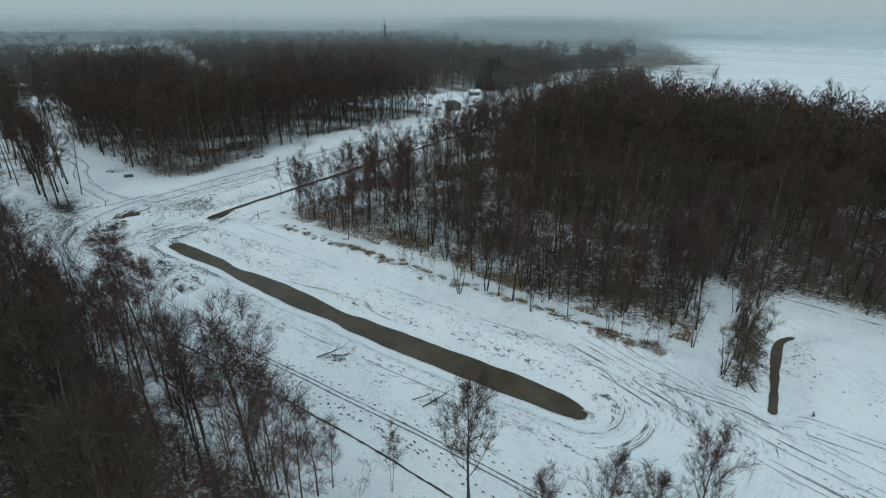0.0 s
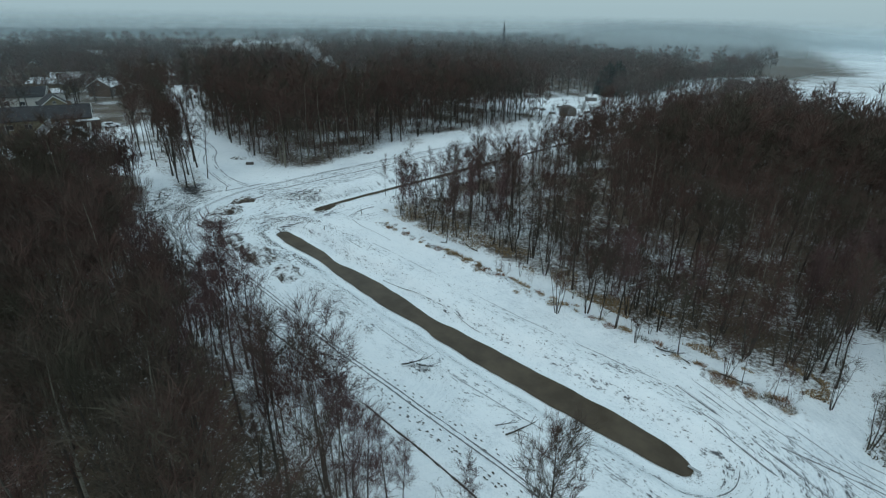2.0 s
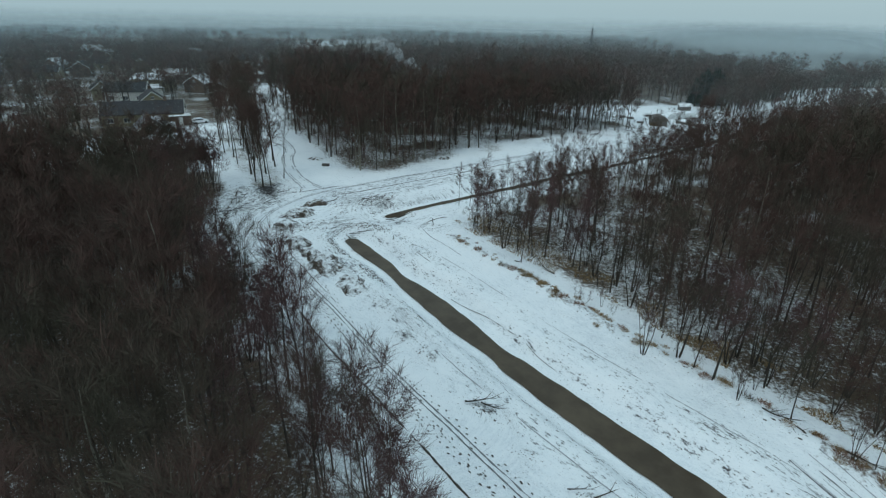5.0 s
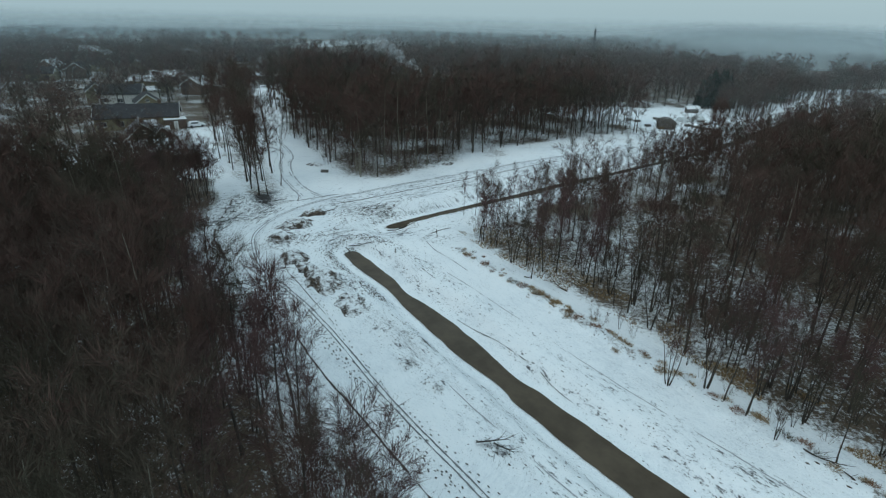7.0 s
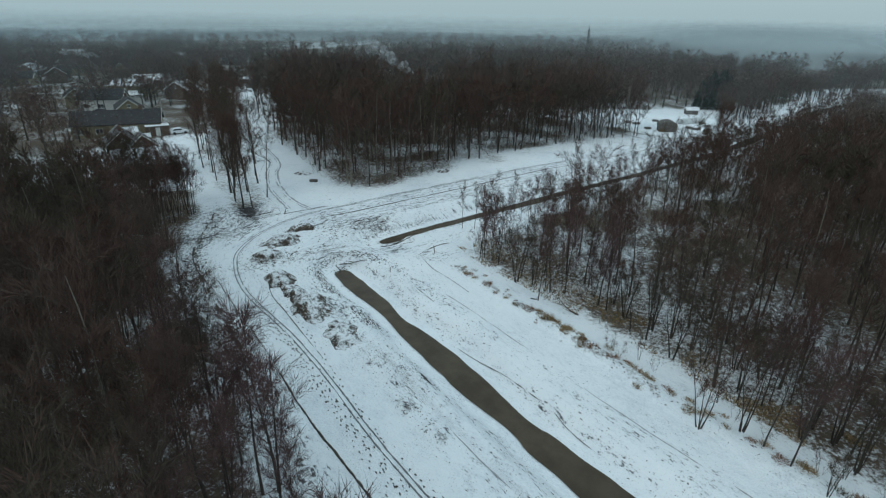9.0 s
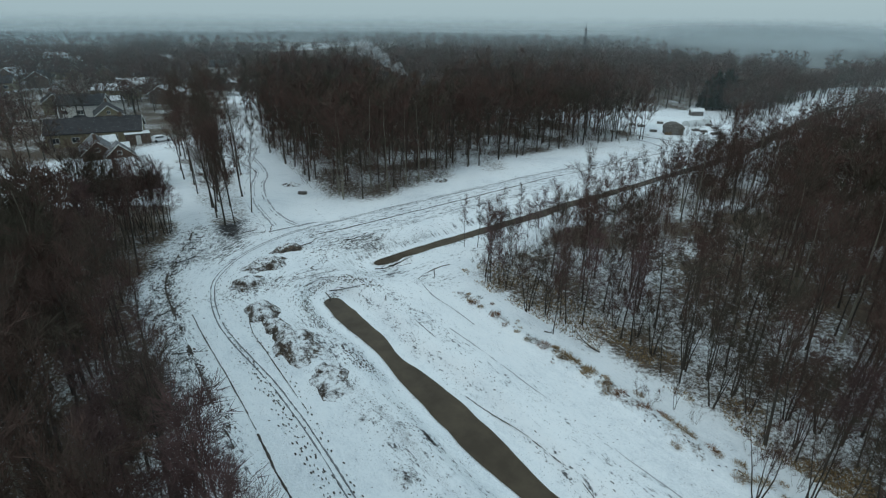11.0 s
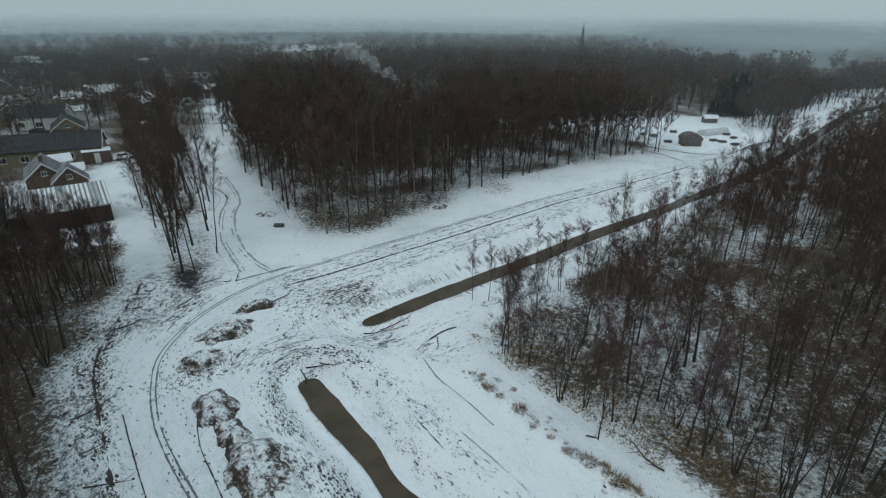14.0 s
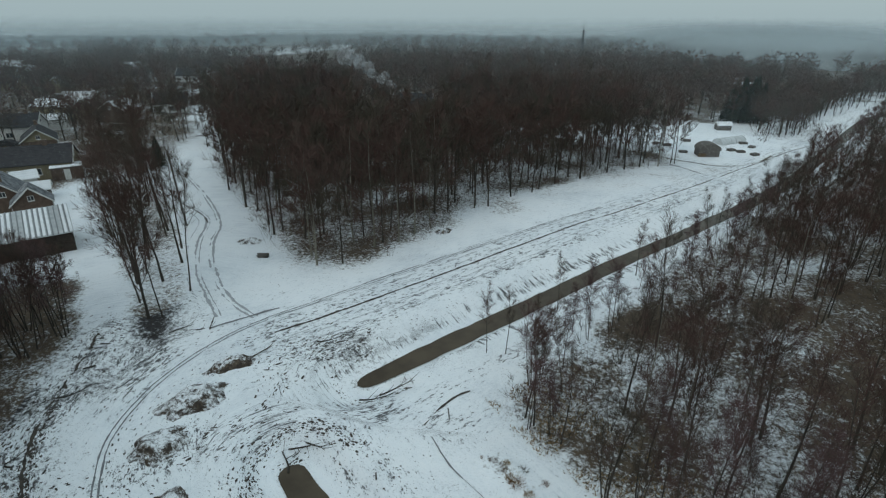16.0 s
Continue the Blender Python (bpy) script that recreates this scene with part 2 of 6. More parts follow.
# ---- mesh helpers ----
def mesh_of(name, verts, faces, mats, index=None, smooth=False):
    me = bpy.data.meshes.new(name)
    me.from_pydata(verts if isinstance(verts, list) else verts.tolist(), [], faces if isinstance(faces, list) else faces.tolist())
    for m in mats:
        me.materials.append(m)
    if index is not None:
        me.polygons.foreach_set("material_index", np.asarray(index, dtype=np.int32))
    if smooth:
        me.polygons.foreach_set("use_smooth", np.ones(len(me.polygons), dtype=bool))
    me.update()
    return me


def part(name, data, parent, label=""):
    ob = new(name, data)
    ob.parent = parent
    return tagged(ob, label)


def thing(name, label, category, group="", m=None):
    ob = new(name)
    ob.empty_display_size = 0.3
    if m is not None:
        ob.matrix_basis = m
    return tagged(ob, label, category, group)


class Soup:
    """Gathers tubes, spikes and boxes into one mesh."""

    def __init__(self):
        self.v, self.f = [], []

    def tube(self, path, radii, sides=5, cap=False):
        base = len(self.v)
        for i, (p, r) in enumerate(zip(path, radii)):
            a = path[min(i + 1, len(path) - 1)]
            b = path[max(i - 1, 0)]
            d = (Vector(a) - Vector(b)).normalized()
            u = d.orthogonal().normalized()
            w = d.cross(u)
            for k in range(sides):
                t = math.tau * k / sides
                self.v.append(tuple(Vector(p) + (u * math.cos(t) + w * math.sin(t)) * r))
        for i in range(len(path) - 1):
            for k in range(sides):
                k2 = (k + 1) % sides
                a = base + i * sides
                self.f.append((a + k, a + k2, a + sides + k2, a + sides + k))
        if cap:
            self.f.append(tuple(base + k for k in range(sides))[::-1])
            self.f.append(tuple(base + (len(path) - 1) * sides + k for k in range(sides)))

    def spike(self, p, q, r):
        d = (Vector(q) - Vector(p))
        if d.length < 1e-4:
            return
        d.normalize()
        u = d.orthogonal().normalized()
        w = d.cross(u)
        b = len(self.v)
        for k in range(3):
            t = math.tau * k / 3
            self.v.append(tuple(Vector(p) + (u * math.cos(t) + w * math.sin(t)) * r))
        self.v.append(tuple(q))
        self.f += [(b, b + 1, b + 3), (b + 1, b + 2, b + 3), (b + 2, b, b + 3)]

    def sliver(self, p, q, r, rng):
        d = Vector(q) - Vector(p)
        u = d.cross(Vector((rng.normal(), rng.normal(), rng.normal()))).normalized() * r
        b = len(self.v)
        self.v += [tuple(Vector(p) + u), tuple(Vector(p) - u), tuple(q)]
        self.f.append((b, b + 1, b + 2))

    def box(self, x0, x1, y0, y1, z0, z1):
        b = len(self.v)
        self.v += [(x, y, z) for z in (z0, z1) for x, y in ((x0, y0), (x1, y0), (x1, y1), (x0, y1))]
        self.f += [tuple(b + i for i in q) for q in ((3, 2, 1, 0), (4, 5, 6, 7), (0, 1, 5, 4), (1, 2, 6, 5), (2, 3, 7, 6), (3, 0, 4, 7))]

    def hull(self, ring0, ring1):
        """A solid between two rings of equal length."""
        b, n = len(self.v), len(ring0)
        self.v += list(ring0) + list(ring1)
        self.f.append(tuple(b + i for i in range(n))[::-1])
        self.f.append(tuple(b + n + i for i in range(n)))
        for i in range(n):
            j = (i + 1) % n
            self.f.append((b + i, b + j, b + n + j, b + n + i))

    def mesh(self, name, mat, smooth=False):
        return mesh_of(name, self.v, self.f, [mat], smooth=smooth)


# ---- plan of the place ----
# centre lines: x, y, half width of the water
DITCH = [(-38.2, 63.5, 0.95), (-35.3, 61.4, 1.2), (-32.2, 59.3, 1.2), (-29.3, 57.6, 1.0), (-26.4, 55.1, 0.68), (-24.0, 53.6, 1.2),
         (-20.0, 51.0, 1.45), (-15.0, 47.3, 1.35), (-10.1, 44.0, 0.95), (-9.1, 43.3, 1.35), (-2.9, 39.4, 1.5), (3.1, 35.8, 1.55), (8.1, 32.8, 1.5),
         (11.1, 30.7, 1.2), (12.1, 29.6, 0.65)]
CANAL = [(-37.6, 73.4, 0.8), (-35.5, 76.9, 1.15), (-31.9, 82.9, 1.2), (-27.7, 89.5, 1.25), (-22.6, 97.8, 1.3), (-16.5, 108.4, 1.2), (-8.8, 119.7, 1.15), (-4.2, 127.5, 1.15),
         (1.0, 135.7, 1.2), (7.0, 145.5, 1.2), (16.5, 163.0, 1.3), (53.6, 245.3, 1.7), (62.1, 257.3, 1.8), (140.0, 372.0, 2.0)]
POND = [(26.9, 29.8, 0.35), (28.2, 32.0, 0.3), (30.6, 36.4, 0.45), (32.4, 39.4, 0.42), (33.4, 40.6, 0.35), (35.0, 41.2, 0.25)]
WATER_Z, POND_Z = -1.2, -0.6

WOOD_LEFT = [(6, 2), (-3, 13), (-8.6, 19.4), (-25.4, 31.8), (-33, 36.6), (-40, 43.0), (-49, 49.0), (-57.6, 55.2), (-63, 64), (-69, 74), (-77, 80), (-82, 77), (-92, 71), (-104, 65),
             (-150, 92), (-150, 30), (-60, -6), (-20, -6)]
WOOD_STRIP = [(-58.5, 72.0), (-60.5, 78.5), (-65, 85), (-74, 93), (-98, 114), (-108, 112), (-84, 90), (-65, 75)]
WOOD_BACK = [(-97, 126), (-80, 111.5), (-70.6, 103.5), (-61.7, 95.5), (-56.5, 92), (-51, 91), (-45.5, 97), (-41.5, 107), (-39.5, 118), (-32.5, 130), (-24, 142.5),
             (-12.5, 155), (-6.4, 162.5), (-10, 171), (-36, 180), (-30, 190), (-13, 205), (2, 213), (22, 222), (30, 225), (50, 262), (60, 340), (-60, 400), (-170, 330), (-185, 215), (-114, 164)]
WOOD_RIGHT = [(-25.5, 73.2), (-21, 69.6), (-14.6, 65.5), (-8.0, 61.6), (-2.5, 58.0), (2.5, 53.6), (9.0, 48.6), (15.5, 43.6), (24.0, 38.6), (25.4, 40.0), (31, 51.5), (33.5, 49.5), (38, 48.2),
              (46, 43.2), (70, 30), (120, 60), (125, 95), (95, 125), (62, 165), (72, 215), (90, 262), (76, 262), (59, 238), (33, 183), (15.5, 150), (0.8, 127), (-4, 118), (-12, 103), (-18, 90), (-22.5, 80)]
WOOD_TOWN = [(-108, 118), (-126, 160), (-190, 215), (-170, 335), (-300, 330), (-420, 240), (-330, 120), (-200, 95), (-150, 78), (-118, 84)]
WOOD_CLUMP = [(24.2, 33.8), (25.2, 31.8), (27.0, 32.6), (30.2, 38.0), (33.5, 43.5), (34.5, 48), (32.6, 48.6), (29.5, 43.0), (26.4, 38.0)]


def near_line(x, y, pts):
    """Distance to a polyline, its third value there, and the share of its length."""
    x, y = np.asarray(x, float), np.asarray(y, float)
    best = np.full(x.shape, 1e9)
    val = np.zeros(x.shape)
    for (ax, ay, ah), (bx, by, bh) in zip(pts[:-1], pts[1:]):
        dx, dy = bx - ax, by - ay
        t = np.clip(((x - ax) * dx + (y - ay) * dy) / (dx * dx + dy * dy), 0, 1)
        d = np.hypot(x - ax - t * dx, y - ay - t * dy)
        k = d < best
        best = np.where(k, d, best)
        val = np.where(k, ah + (bh - ah) * t, val)
    return best, val


def inside(x, y, poly):
    x, y = np.asarray(x, float), np.asarray(y, float)
    r = np.zeros(x.shape, bool)
    for (ax, ay), (bx, by) in zip(poly, poly[1:] + poly[:1]):
        if ay == by:
            continue
        c = ((ay > y) != (by > y)) & (x < (bx - ax) * (y - ay) / (by - ay) + ax)
        r ^= c
    return r


def rim(poly):
    return [(x, y, 0) for x, y in poly + poly[:1]]


def smooth(a, b, x):
    t = np.clip((x - a) / (b - a), 0, 1)
    return t * t * (3 - 2 * t)


_rng = np.random.RandomState(5)
_lat = _rng.rand(128, 128)


def value_noise(x, y, scale):
    """Smooth noise, 0 to 1, with bumps about as wide as scale."""
    u, v = np.asarray(x, float) / scale, np.asarray(y, float) / scale
    i, j = np.floor(u).astype(int), np.floor(v).astype(int)
    fx, fy = u - i, v - j
    fx, fy = fx * fx * (3 - 2 * fx), fy * fy * (3 - 2 * fy)
    a, b = _lat[i % 128, j % 128], _lat[(i + 1) % 128, j % 128]
    c, d = _lat[i % 128, (j + 1) % 128], _lat[(i + 1) % 128, (j + 1) % 128]
    return (a * (1 - fx) + b * fx) * (1 - fy) + (c * (1 - fx) + d * fx) * fy


# middle of the snowy road
ROADWAY = [(-48.4, 77.0), (-43.6, 83.7), (-37.9, 92.7), (-31.0, 104.9), (-24.7, 114.8), (-17.0, 126.2), (-7.8, 139.7), (4.0, 158.8), (15.8, 177.2), (29.8, 201.6), (60, 252), (110, 335)]
# spoil heaps: x, y, radius along, radius across, turn, height
HEAPS = [(-48.7, 71.0, 1.9, 0.8, 58, 0.75), (-48.5, 66.0, 2.6, 1.5, 72, 0.80), (-47.2, 61.2, 1.9, 1.4, 52, 0.70), (-41.7, 56.5, 2.3, 1.4, -50, 0.86),
         (-38.6, 54.6, 1.6, 1.1, -40, 0.55), (-35.0, 52.5, 2.5, 2.0, -35, 0.90), (-29.4, 49.2, 2.1, 1.5, -30, 0.55), (-21.6, 45.6, 3.2, 1.1, 5, 0.40),
         (-19.4, 41.9, 1.6, 0.9, -30, 0.30), (-16.2, 40.2, 1.5, 0.8, -30, 0.30), (-25.0, 47.0, 1.8, 1.2, -20, 0.30), (-9.4, 35.0, 1.5, 0.8, -10, 0.25), (-0.6, 29.6, 1.2, 0.5, 10, 0.20), (-5.0, 31.6, 1.1, 0.6, 10, 0.15)]
# churned bank between the left wood and the road
CHURN = [(-64, 72, 2.5), (-60, 65, 2.6), (-55.8, 57.4, 3.0), (-47.5, 50.2, 2.6), (-38.5, 43.8, 2.2), (-30, 38.2, 1.8), (-20, 31.4, 1.3)]
# raised verge with dead grass along the right wood
VERGE = [(-24, 67.5, 0.9), (-16.4, 62.1, 0.9), (-8.8, 57, 1.0), (-2, 51.6, 1.1), (3, 48.2, 1.2), (9, 44.6, 1.3), (15, 40.4, 1.4), (21, 36.4, 1.2)]


def canal_wood_side(x, y):
    """Whether a place lies on the wood's side of the canal."""
    line = np.interp(y, [p[1] for p in CANAL], [p[0] for p in CANAL])
    return (x > line) & (y > 74.5)


def height(x, y):
    x, y = np.asarray(x, float), np.asarray(y, float)
    z = (value_noise(x, y, 9) - 0.5) * 0.22 + (value_noise(x + 40, y, 2.3) - 0.5) * 0.09
    far = smooth(150, 400, np.hypot(x, y - 60))
    z = z * (1 - far) - 0.00006 * np.clip(np.hypot(x + 10, y - 20) - 550, 0, 1600) ** 2
    for hx, hy, ra, rb, turn, hz in HEAPS:
        c, s = math.cos(radians(turn)), math.sin(radians(turn))
        u, v = ((x - hx) * c + (y - hy) * s) / ra, (-(x - hx) * s + (y - hy) * c) / rb
        q = u * u + v * v
        z = z + (0.35 * hz if hz > 0.5 else hz) * np.exp(-q * q * 0.9) * (0.35 + 0.8 * value_noise(x + hx, y, 1.3) + 0.6 * value_noise(x, y + hx, 0.7))
    d, w = near_line(x, y, CHURN)
    z = z + 0.42 * np.exp(-(d / w) ** 2) * (value_noise(x, y + 9, 0.9) - 0.2)
    d, w = near_line(x, y, VERGE)
    z = z + 0.38 * np.exp(-(d / w) ** 2) * (0.5 + value_noise(x + 3, y + 3, 1.5))
    # water courses: a flat margin under the water's edge, then a rounded bank
    for pts, level, margin, slope in ((DITCH, WATER_Z, 0.55, 2.6), (CANAL, WATER_Z, 0.7, 3.6), (POND, POND_Z, 0.4, 1.6)):
        d, w = near_line(x, y, pts)
        e = d - w + 0.5 * (value_noise(x + 11, y + 5, 2.6) - 0.5)
        wide, run = margin + 0.9 * smooth(95, 110, y), slope
        if pts is CANAL:
            wood = canal_wood_side(x, y)
            wide, run = np.where(wood, 0.12, wide), np.where(wood, 1.7, run)
        k = 1 - smooth(wide, wide + run, e)
        z = z * (1 - k) + (level - 0.07) * k
    return z


def ground_z(x, y):
    return float(height(np.array([x]), np.array([y]))[0])


def spaced(lo, hi, a, b, step, mid, grow=1.22):
    """Grid lines: fine from a to b, then ever wider out to lo and hi."""
    c = list(np.arange(a, b, step))
    s, p = mid, c[-1]
    up = []
    while p < hi:
        p += s
        up.append(p)
        s *= 1.0 if len(up) <= 60 else 1.035 if len(up) <= 125 else grow
    s, p = mid, a
    down = []
    while p > lo:
        p -= s
        down.append(p)
        s *= 1.0 if len(down) <= 45 else 1.05 if len(down) <= 75 else grow
    return np.array(down[::-1] + c + up)


def build_ground():
    gx = spaced(-4600, 4600, -62, 22, 0.41, 1.4)
    gy = spaced(-4600, 4600, 20, 110, 0.41, 1.4)
    X, Y = np.meshgrid(gx, gy)
    x, y = X.ravel(), Y.ravel()
    z = height(x, y)
    nx, ny = len(gx), len(gy)
    a = (np.arange(ny - 1)[:, None] * nx + np.arange(nx - 1)[None, :]).ravel()
    faces = np.stack([a, a + 1, a + nx + 1, a + nx], 1)
    me = mesh_of("ground", np.stack([x, y, z], 1), faces, [M_GROUND], smooth=True)
    # litter under the woods, thinner towards the edge
    lit = np.zeros(x.shape)
    for poly, amount, soft in ((WOOD_LEFT, 0.60, 2.2), (WOOD_STRIP, 0.36, 1.5), (WOOD_BACK, 0.50, 4.0), (WOOD_RIGHT, 0.52, 2.6), (WOOD_CLUMP, 0.38, 1.0), (WOOD_TOWN, 0.6, 8.0)):
        d, _ = near_line(x, y, rim(poly))
        ins = inside(x, y, poly)
        s = np.where(ins, d, -d)
        lit = np.maximum(lit, (amount + (0.10 * smooth(6, 24, s) if poly is WOOD_RIGHT else 0.10 * smooth(0.5, 9, s) if poly is WOOD_LEFT else 0.35 * smooth(14, 34, s) if poly is WOOD_BACK else 0)) * smooth(-soft, soft, s))
    lit = np.minimum(lit * (0.7 + 0.6 * value_noise(x, y, 7)), 0.64)
    lit = np.where(canal_wood_side(x, y) & (y > 78) & (near_line(x, y, CANAL)[0] < 34), lit * 0.97, lit)
    for cx, cy, r, am in ((0, 185, 16, 0.14), (-20, 149, 14, 0.36), (-30, 136, 9, 0.32), (-6, 160, 11, 0.34), (-38, 122, 6, 0.28), (-120, 112, 20, 0.10)):
        lit = np.maximum(lit, am * np.exp(-((x - cx) ** 2 + (y - cy) ** 2) / r ** 2) * (0.4 + 1.2 * value_noise(x, y, 5)))
    away = smooth(220, 330, np.hypot(x + 10, y - 20)) * smooth(185, 110, x - 0.25 * (y - 300))
    lit = np.maximum(lit, away * (0.46 + 0.3 * (value_noise(x, y, 150) > 0.40 - 0.25 * smooth(-60, 40, x))))
    lit = np.maximum(lit, 0.42 * np.exp(-((x + 345) ** 2 + (y - 450) ** 2) / 110 ** 2))
    d, w = near_line(x, y, VERGE)
    lit = np.maximum(lit, 0.40 * np.exp(-(d / w) ** 2) * (value_noise(x, y, 1.7) > 0.42))
    soil = np.zeros(x.shape)
    for hx, hy, ra, rb, turn, hz in HEAPS:
        c, s = math.cos(radians(turn)), math.sin(radians(turn))
        u, v = ((x - hx) * c + (y - hy) * s) / ra, (-(x - hx) * s + (y - hy) * c) / rb
        q = np.hypot(u, v) + 0.5 * (value_noise(x + hy, y, 1.1) - 0.5)
        soil = np.maximum(soil, (0.14 + 0.20 * hz) * np.exp(-((q - 0.95) / 0.22) ** 2) * (0.15 + 1.3 * value_noise(x, y + hx, 1.1)))
        soil = np.maximum(soil, (0.34 if hz < 0.5 else 0.30) * np.exp(-q ** 6 * 0.5) * (0.25 + 1.25 * value_noise(x + 3, y + hx, 0.9)))
    d, w = near_line(x, y, CHURN)
    soil = np.maximum(soil, 0.24 * np.exp(-(d / w) ** 2 * 0.6))
    # scraped banks and the turning place between the two water courses
    for cx, cy, r, am in ((-41.5, 67.0, 5.0, 0.30), (-40.5, 77.0, 3.2, 0.30), (-45.0, 77.0, 3.4, 0.24), (-60, 73, 5, 0.36), (-58, 65, 4, 0.3), (-39.5, 65.5, 2.6, 0.22), (-34, 70, 4, 0.2), (20, 29, 5, 0.2), (15, 31, 2.5, 0.2)):
        soil = np.maximum(soil, am * np.exp(-((x - cx) ** 2 + (y - cy) ** 2) / r ** 2))
    for pts, am, rr in ((DITCH, 0.05, 2.8), (CANAL, 0.09, 3.2), (POND, 0.2, 1.2)):
        d, w = near_line(x, y, pts)
        e = d - w
        soil = np.maximum(soil, am * np.exp(-((e - rr) / 1.1) ** 2) * (0.4 + 1.2 * value_noise(x, y + 3, 5)))
        soil = np.maximum(soil, 0.22 * smooth(0.35, 0.08, e))
    # direction of the drag marks: distance from and way along the nearest line
    best, fd, fs = np.full(x.shape, 1e9), np.zeros(x.shape), np.zeros(x.shape)
    for k, pts in enumerate((DITCH, CANAL, [(-13.2, 33.5, 0), (-26.3, 42.5, 0), (-39.1, 50.1, 0), (-48, 56.4, 0), (-51.6, 60.7, 0), (-53.2, 66, 0), (-53.0, 71, 0)] + [(p[0], p[1], 0) for p in ROADWAY], CHURN)):
        run = 0.0
        for (ax, ay, _), (bx, by, _) in zip(pts[:-1], pts[1:]):
            dx, dy = bx - ax, by - ay
            n = math.hypot(dx, dy)
            t = ((x - ax) * dx + (y - ay) * dy) / (n * n)
            tc = np.clip(t, 0, 1)
            dd = np.hypot(x - ax - tc * dx, y - ay - tc * dy)
            near = dd < best
            best = np.where(near, dd, best)
            fd = np.where(near, dd + 20 * k, fd)
            fs = np.where(near, run + t * n, fs)
            run += n
    flow = np.stack([fd * 2.9, fs * 0.95, value_noise(x, y, 3.0) * 0.8], 1)
    # the digger's strokes run down the canal bank, across its line
    dc, wc = near_line(x, y, CANAL)
    cut = (dc - wc < 3.2) & (best == dc) & (y < 175)
    flow = np.where(cut[:, None], np.stack([fs * 1.9, fd * 0.35, fs * 0 + 3.0], 1), flow)
    # how strongly the ground is scraped
    scrape = np.zeros(x.shape)
    for cx, cy, rx, ry, turn, am in ((-41.5, 76.5, 8.0, 4.2, 58, 0.40), (-48.5, 80.0, 6.0, 3.5, 52, 0.24), (-41.5, 66.0, 6.0, 4.0, 55, 0.34), (-46.0, 60.5, 6.0, 3.0, 60, 0.40), (-38.5, 64.0, 4.2, 4.2, 0, 0.30), (-35.0, 69.5, 6.0, 2.6, 10, 0.42),
                                    (-28.5, 70.0, 4.0, 3.0, 20, 0.34), (-57.0, 70.0, 3.4, 9.0, 20, 0.50), (-53.0, 84.0, 4.0, 6.0, -30, 0.12), (-60.0, 78.0, 4.0, 6.0, 30, 0.30), (19.0, 30.0, 8.0, 5.0, -45, 0.34), (-33.0, 54.0, 8.0, 3.0, -35, 0.38),
                                    (-22.0, 46.0, 9.0, 2.6, -35, 0.30), (-8.0, 36.0, 9.0, 2.4, -32, 0.28)):
        c, s = math.cos(radians(turn)), math.sin(radians(turn))
        u, v = ((x - cx) * c + (y - cy) * s) / rx, (-(x - cx) * s + (y - cy) * c) / ry
        scrape = np.maximum(scrape, am * np.exp(-(u * u + v * v)))
    dr, _ = near_line(x, y, [(p[0], p[1], 0) for p in ROADWAY])
    scrape = np.maximum(scrape, 0.30 * np.exp(-((dr - 1.5) / 3.2) ** 2) * smooth(260, 150, y))
    for pts, at, wd, am in ((DITCH, 2.9, 0.7, 0.34), (DITCH, 5.4, 1.6, 0.28), (CANAL, 3.0, 1.1, 0.40), (CANAL, 6.6, 1.2, 0.36)):
        d, w = near_line(x, y, pts)
        scrape = np.maximum(scrape, am * np.exp(-((d - w - at + 1.2) / wd) ** 2) * (0.55 + 0.7 * value_noise(x, y + 50, 6)))
    d, w = near_line(x, y, CHURN)
    scrape = np.maximum(scrape, 0.40 * np.exp(-(d / w) ** 2))
    for pts in (DITCH, CANAL, POND):
        d, w = near_line(x, y, pts)
        scrape = scrape * smooth(0.5, 1.3, d - w)
    at = me.attributes.new("flow", "FLOAT_VECTOR", "POINT")
    at.data.foreach_set("vector", flow.astype(np.float32).ravel())
    for nm, val in (("litter", lit), ("soil", soil), ("scrape", scrape)):
        at = me.attributes.new(nm, "FLOAT", "POINT")
        at.data.foreach_set("value", val.astype(np.float32))
    ob = new("ground", me)
    tagged(ob, "flat snow-covered ground with thin litter under the trees", "ground", kind="structure")
    return ob


build_ground()


def offset_line(pts, extra):
    """Left and right rims of a line of given half width."""
    left, right = [], []
    for i, p in enumerate(pts):
        a, b = pts[max(i - 1, 0)], pts[min(i + 1, len(pts) - 1)]
        dx, dy = b[0] - a[0], b[1] - a[1]
        n = math.hypot(dx, dy)
        h = p[2] + extra
        left.append((p[0] - dy / n * h, p[1] + dx / n * h))
        right.append((p[0] + dy / n * h, p[1] - dx / n * h))
    return left, right


def dense(pts, step):
    """A line with rounded corners and many points; the third value goes along."""
    for _ in range(2):
        q = [pts[0]]
        for a, b in zip(pts[:-1], pts[1:]):
            q += [tuple(u * 0.75 + v * 0.25 for u, v in zip(a, b)), tuple(u * 0.25 + v * 0.75 for u, v in zip(a, b))]
        pts = q + [pts[-1]]
    out = []
    for a, b in zip(pts[:-1], pts[1:]):
        n = max(1, int(math.hypot(b[0] - a[0], b[1] - a[1]) / step))
        out += [tuple(u + (v - u) * k / n for u, v in zip(a, b)) for k in range(n)]
    return out + [pts[-1]]


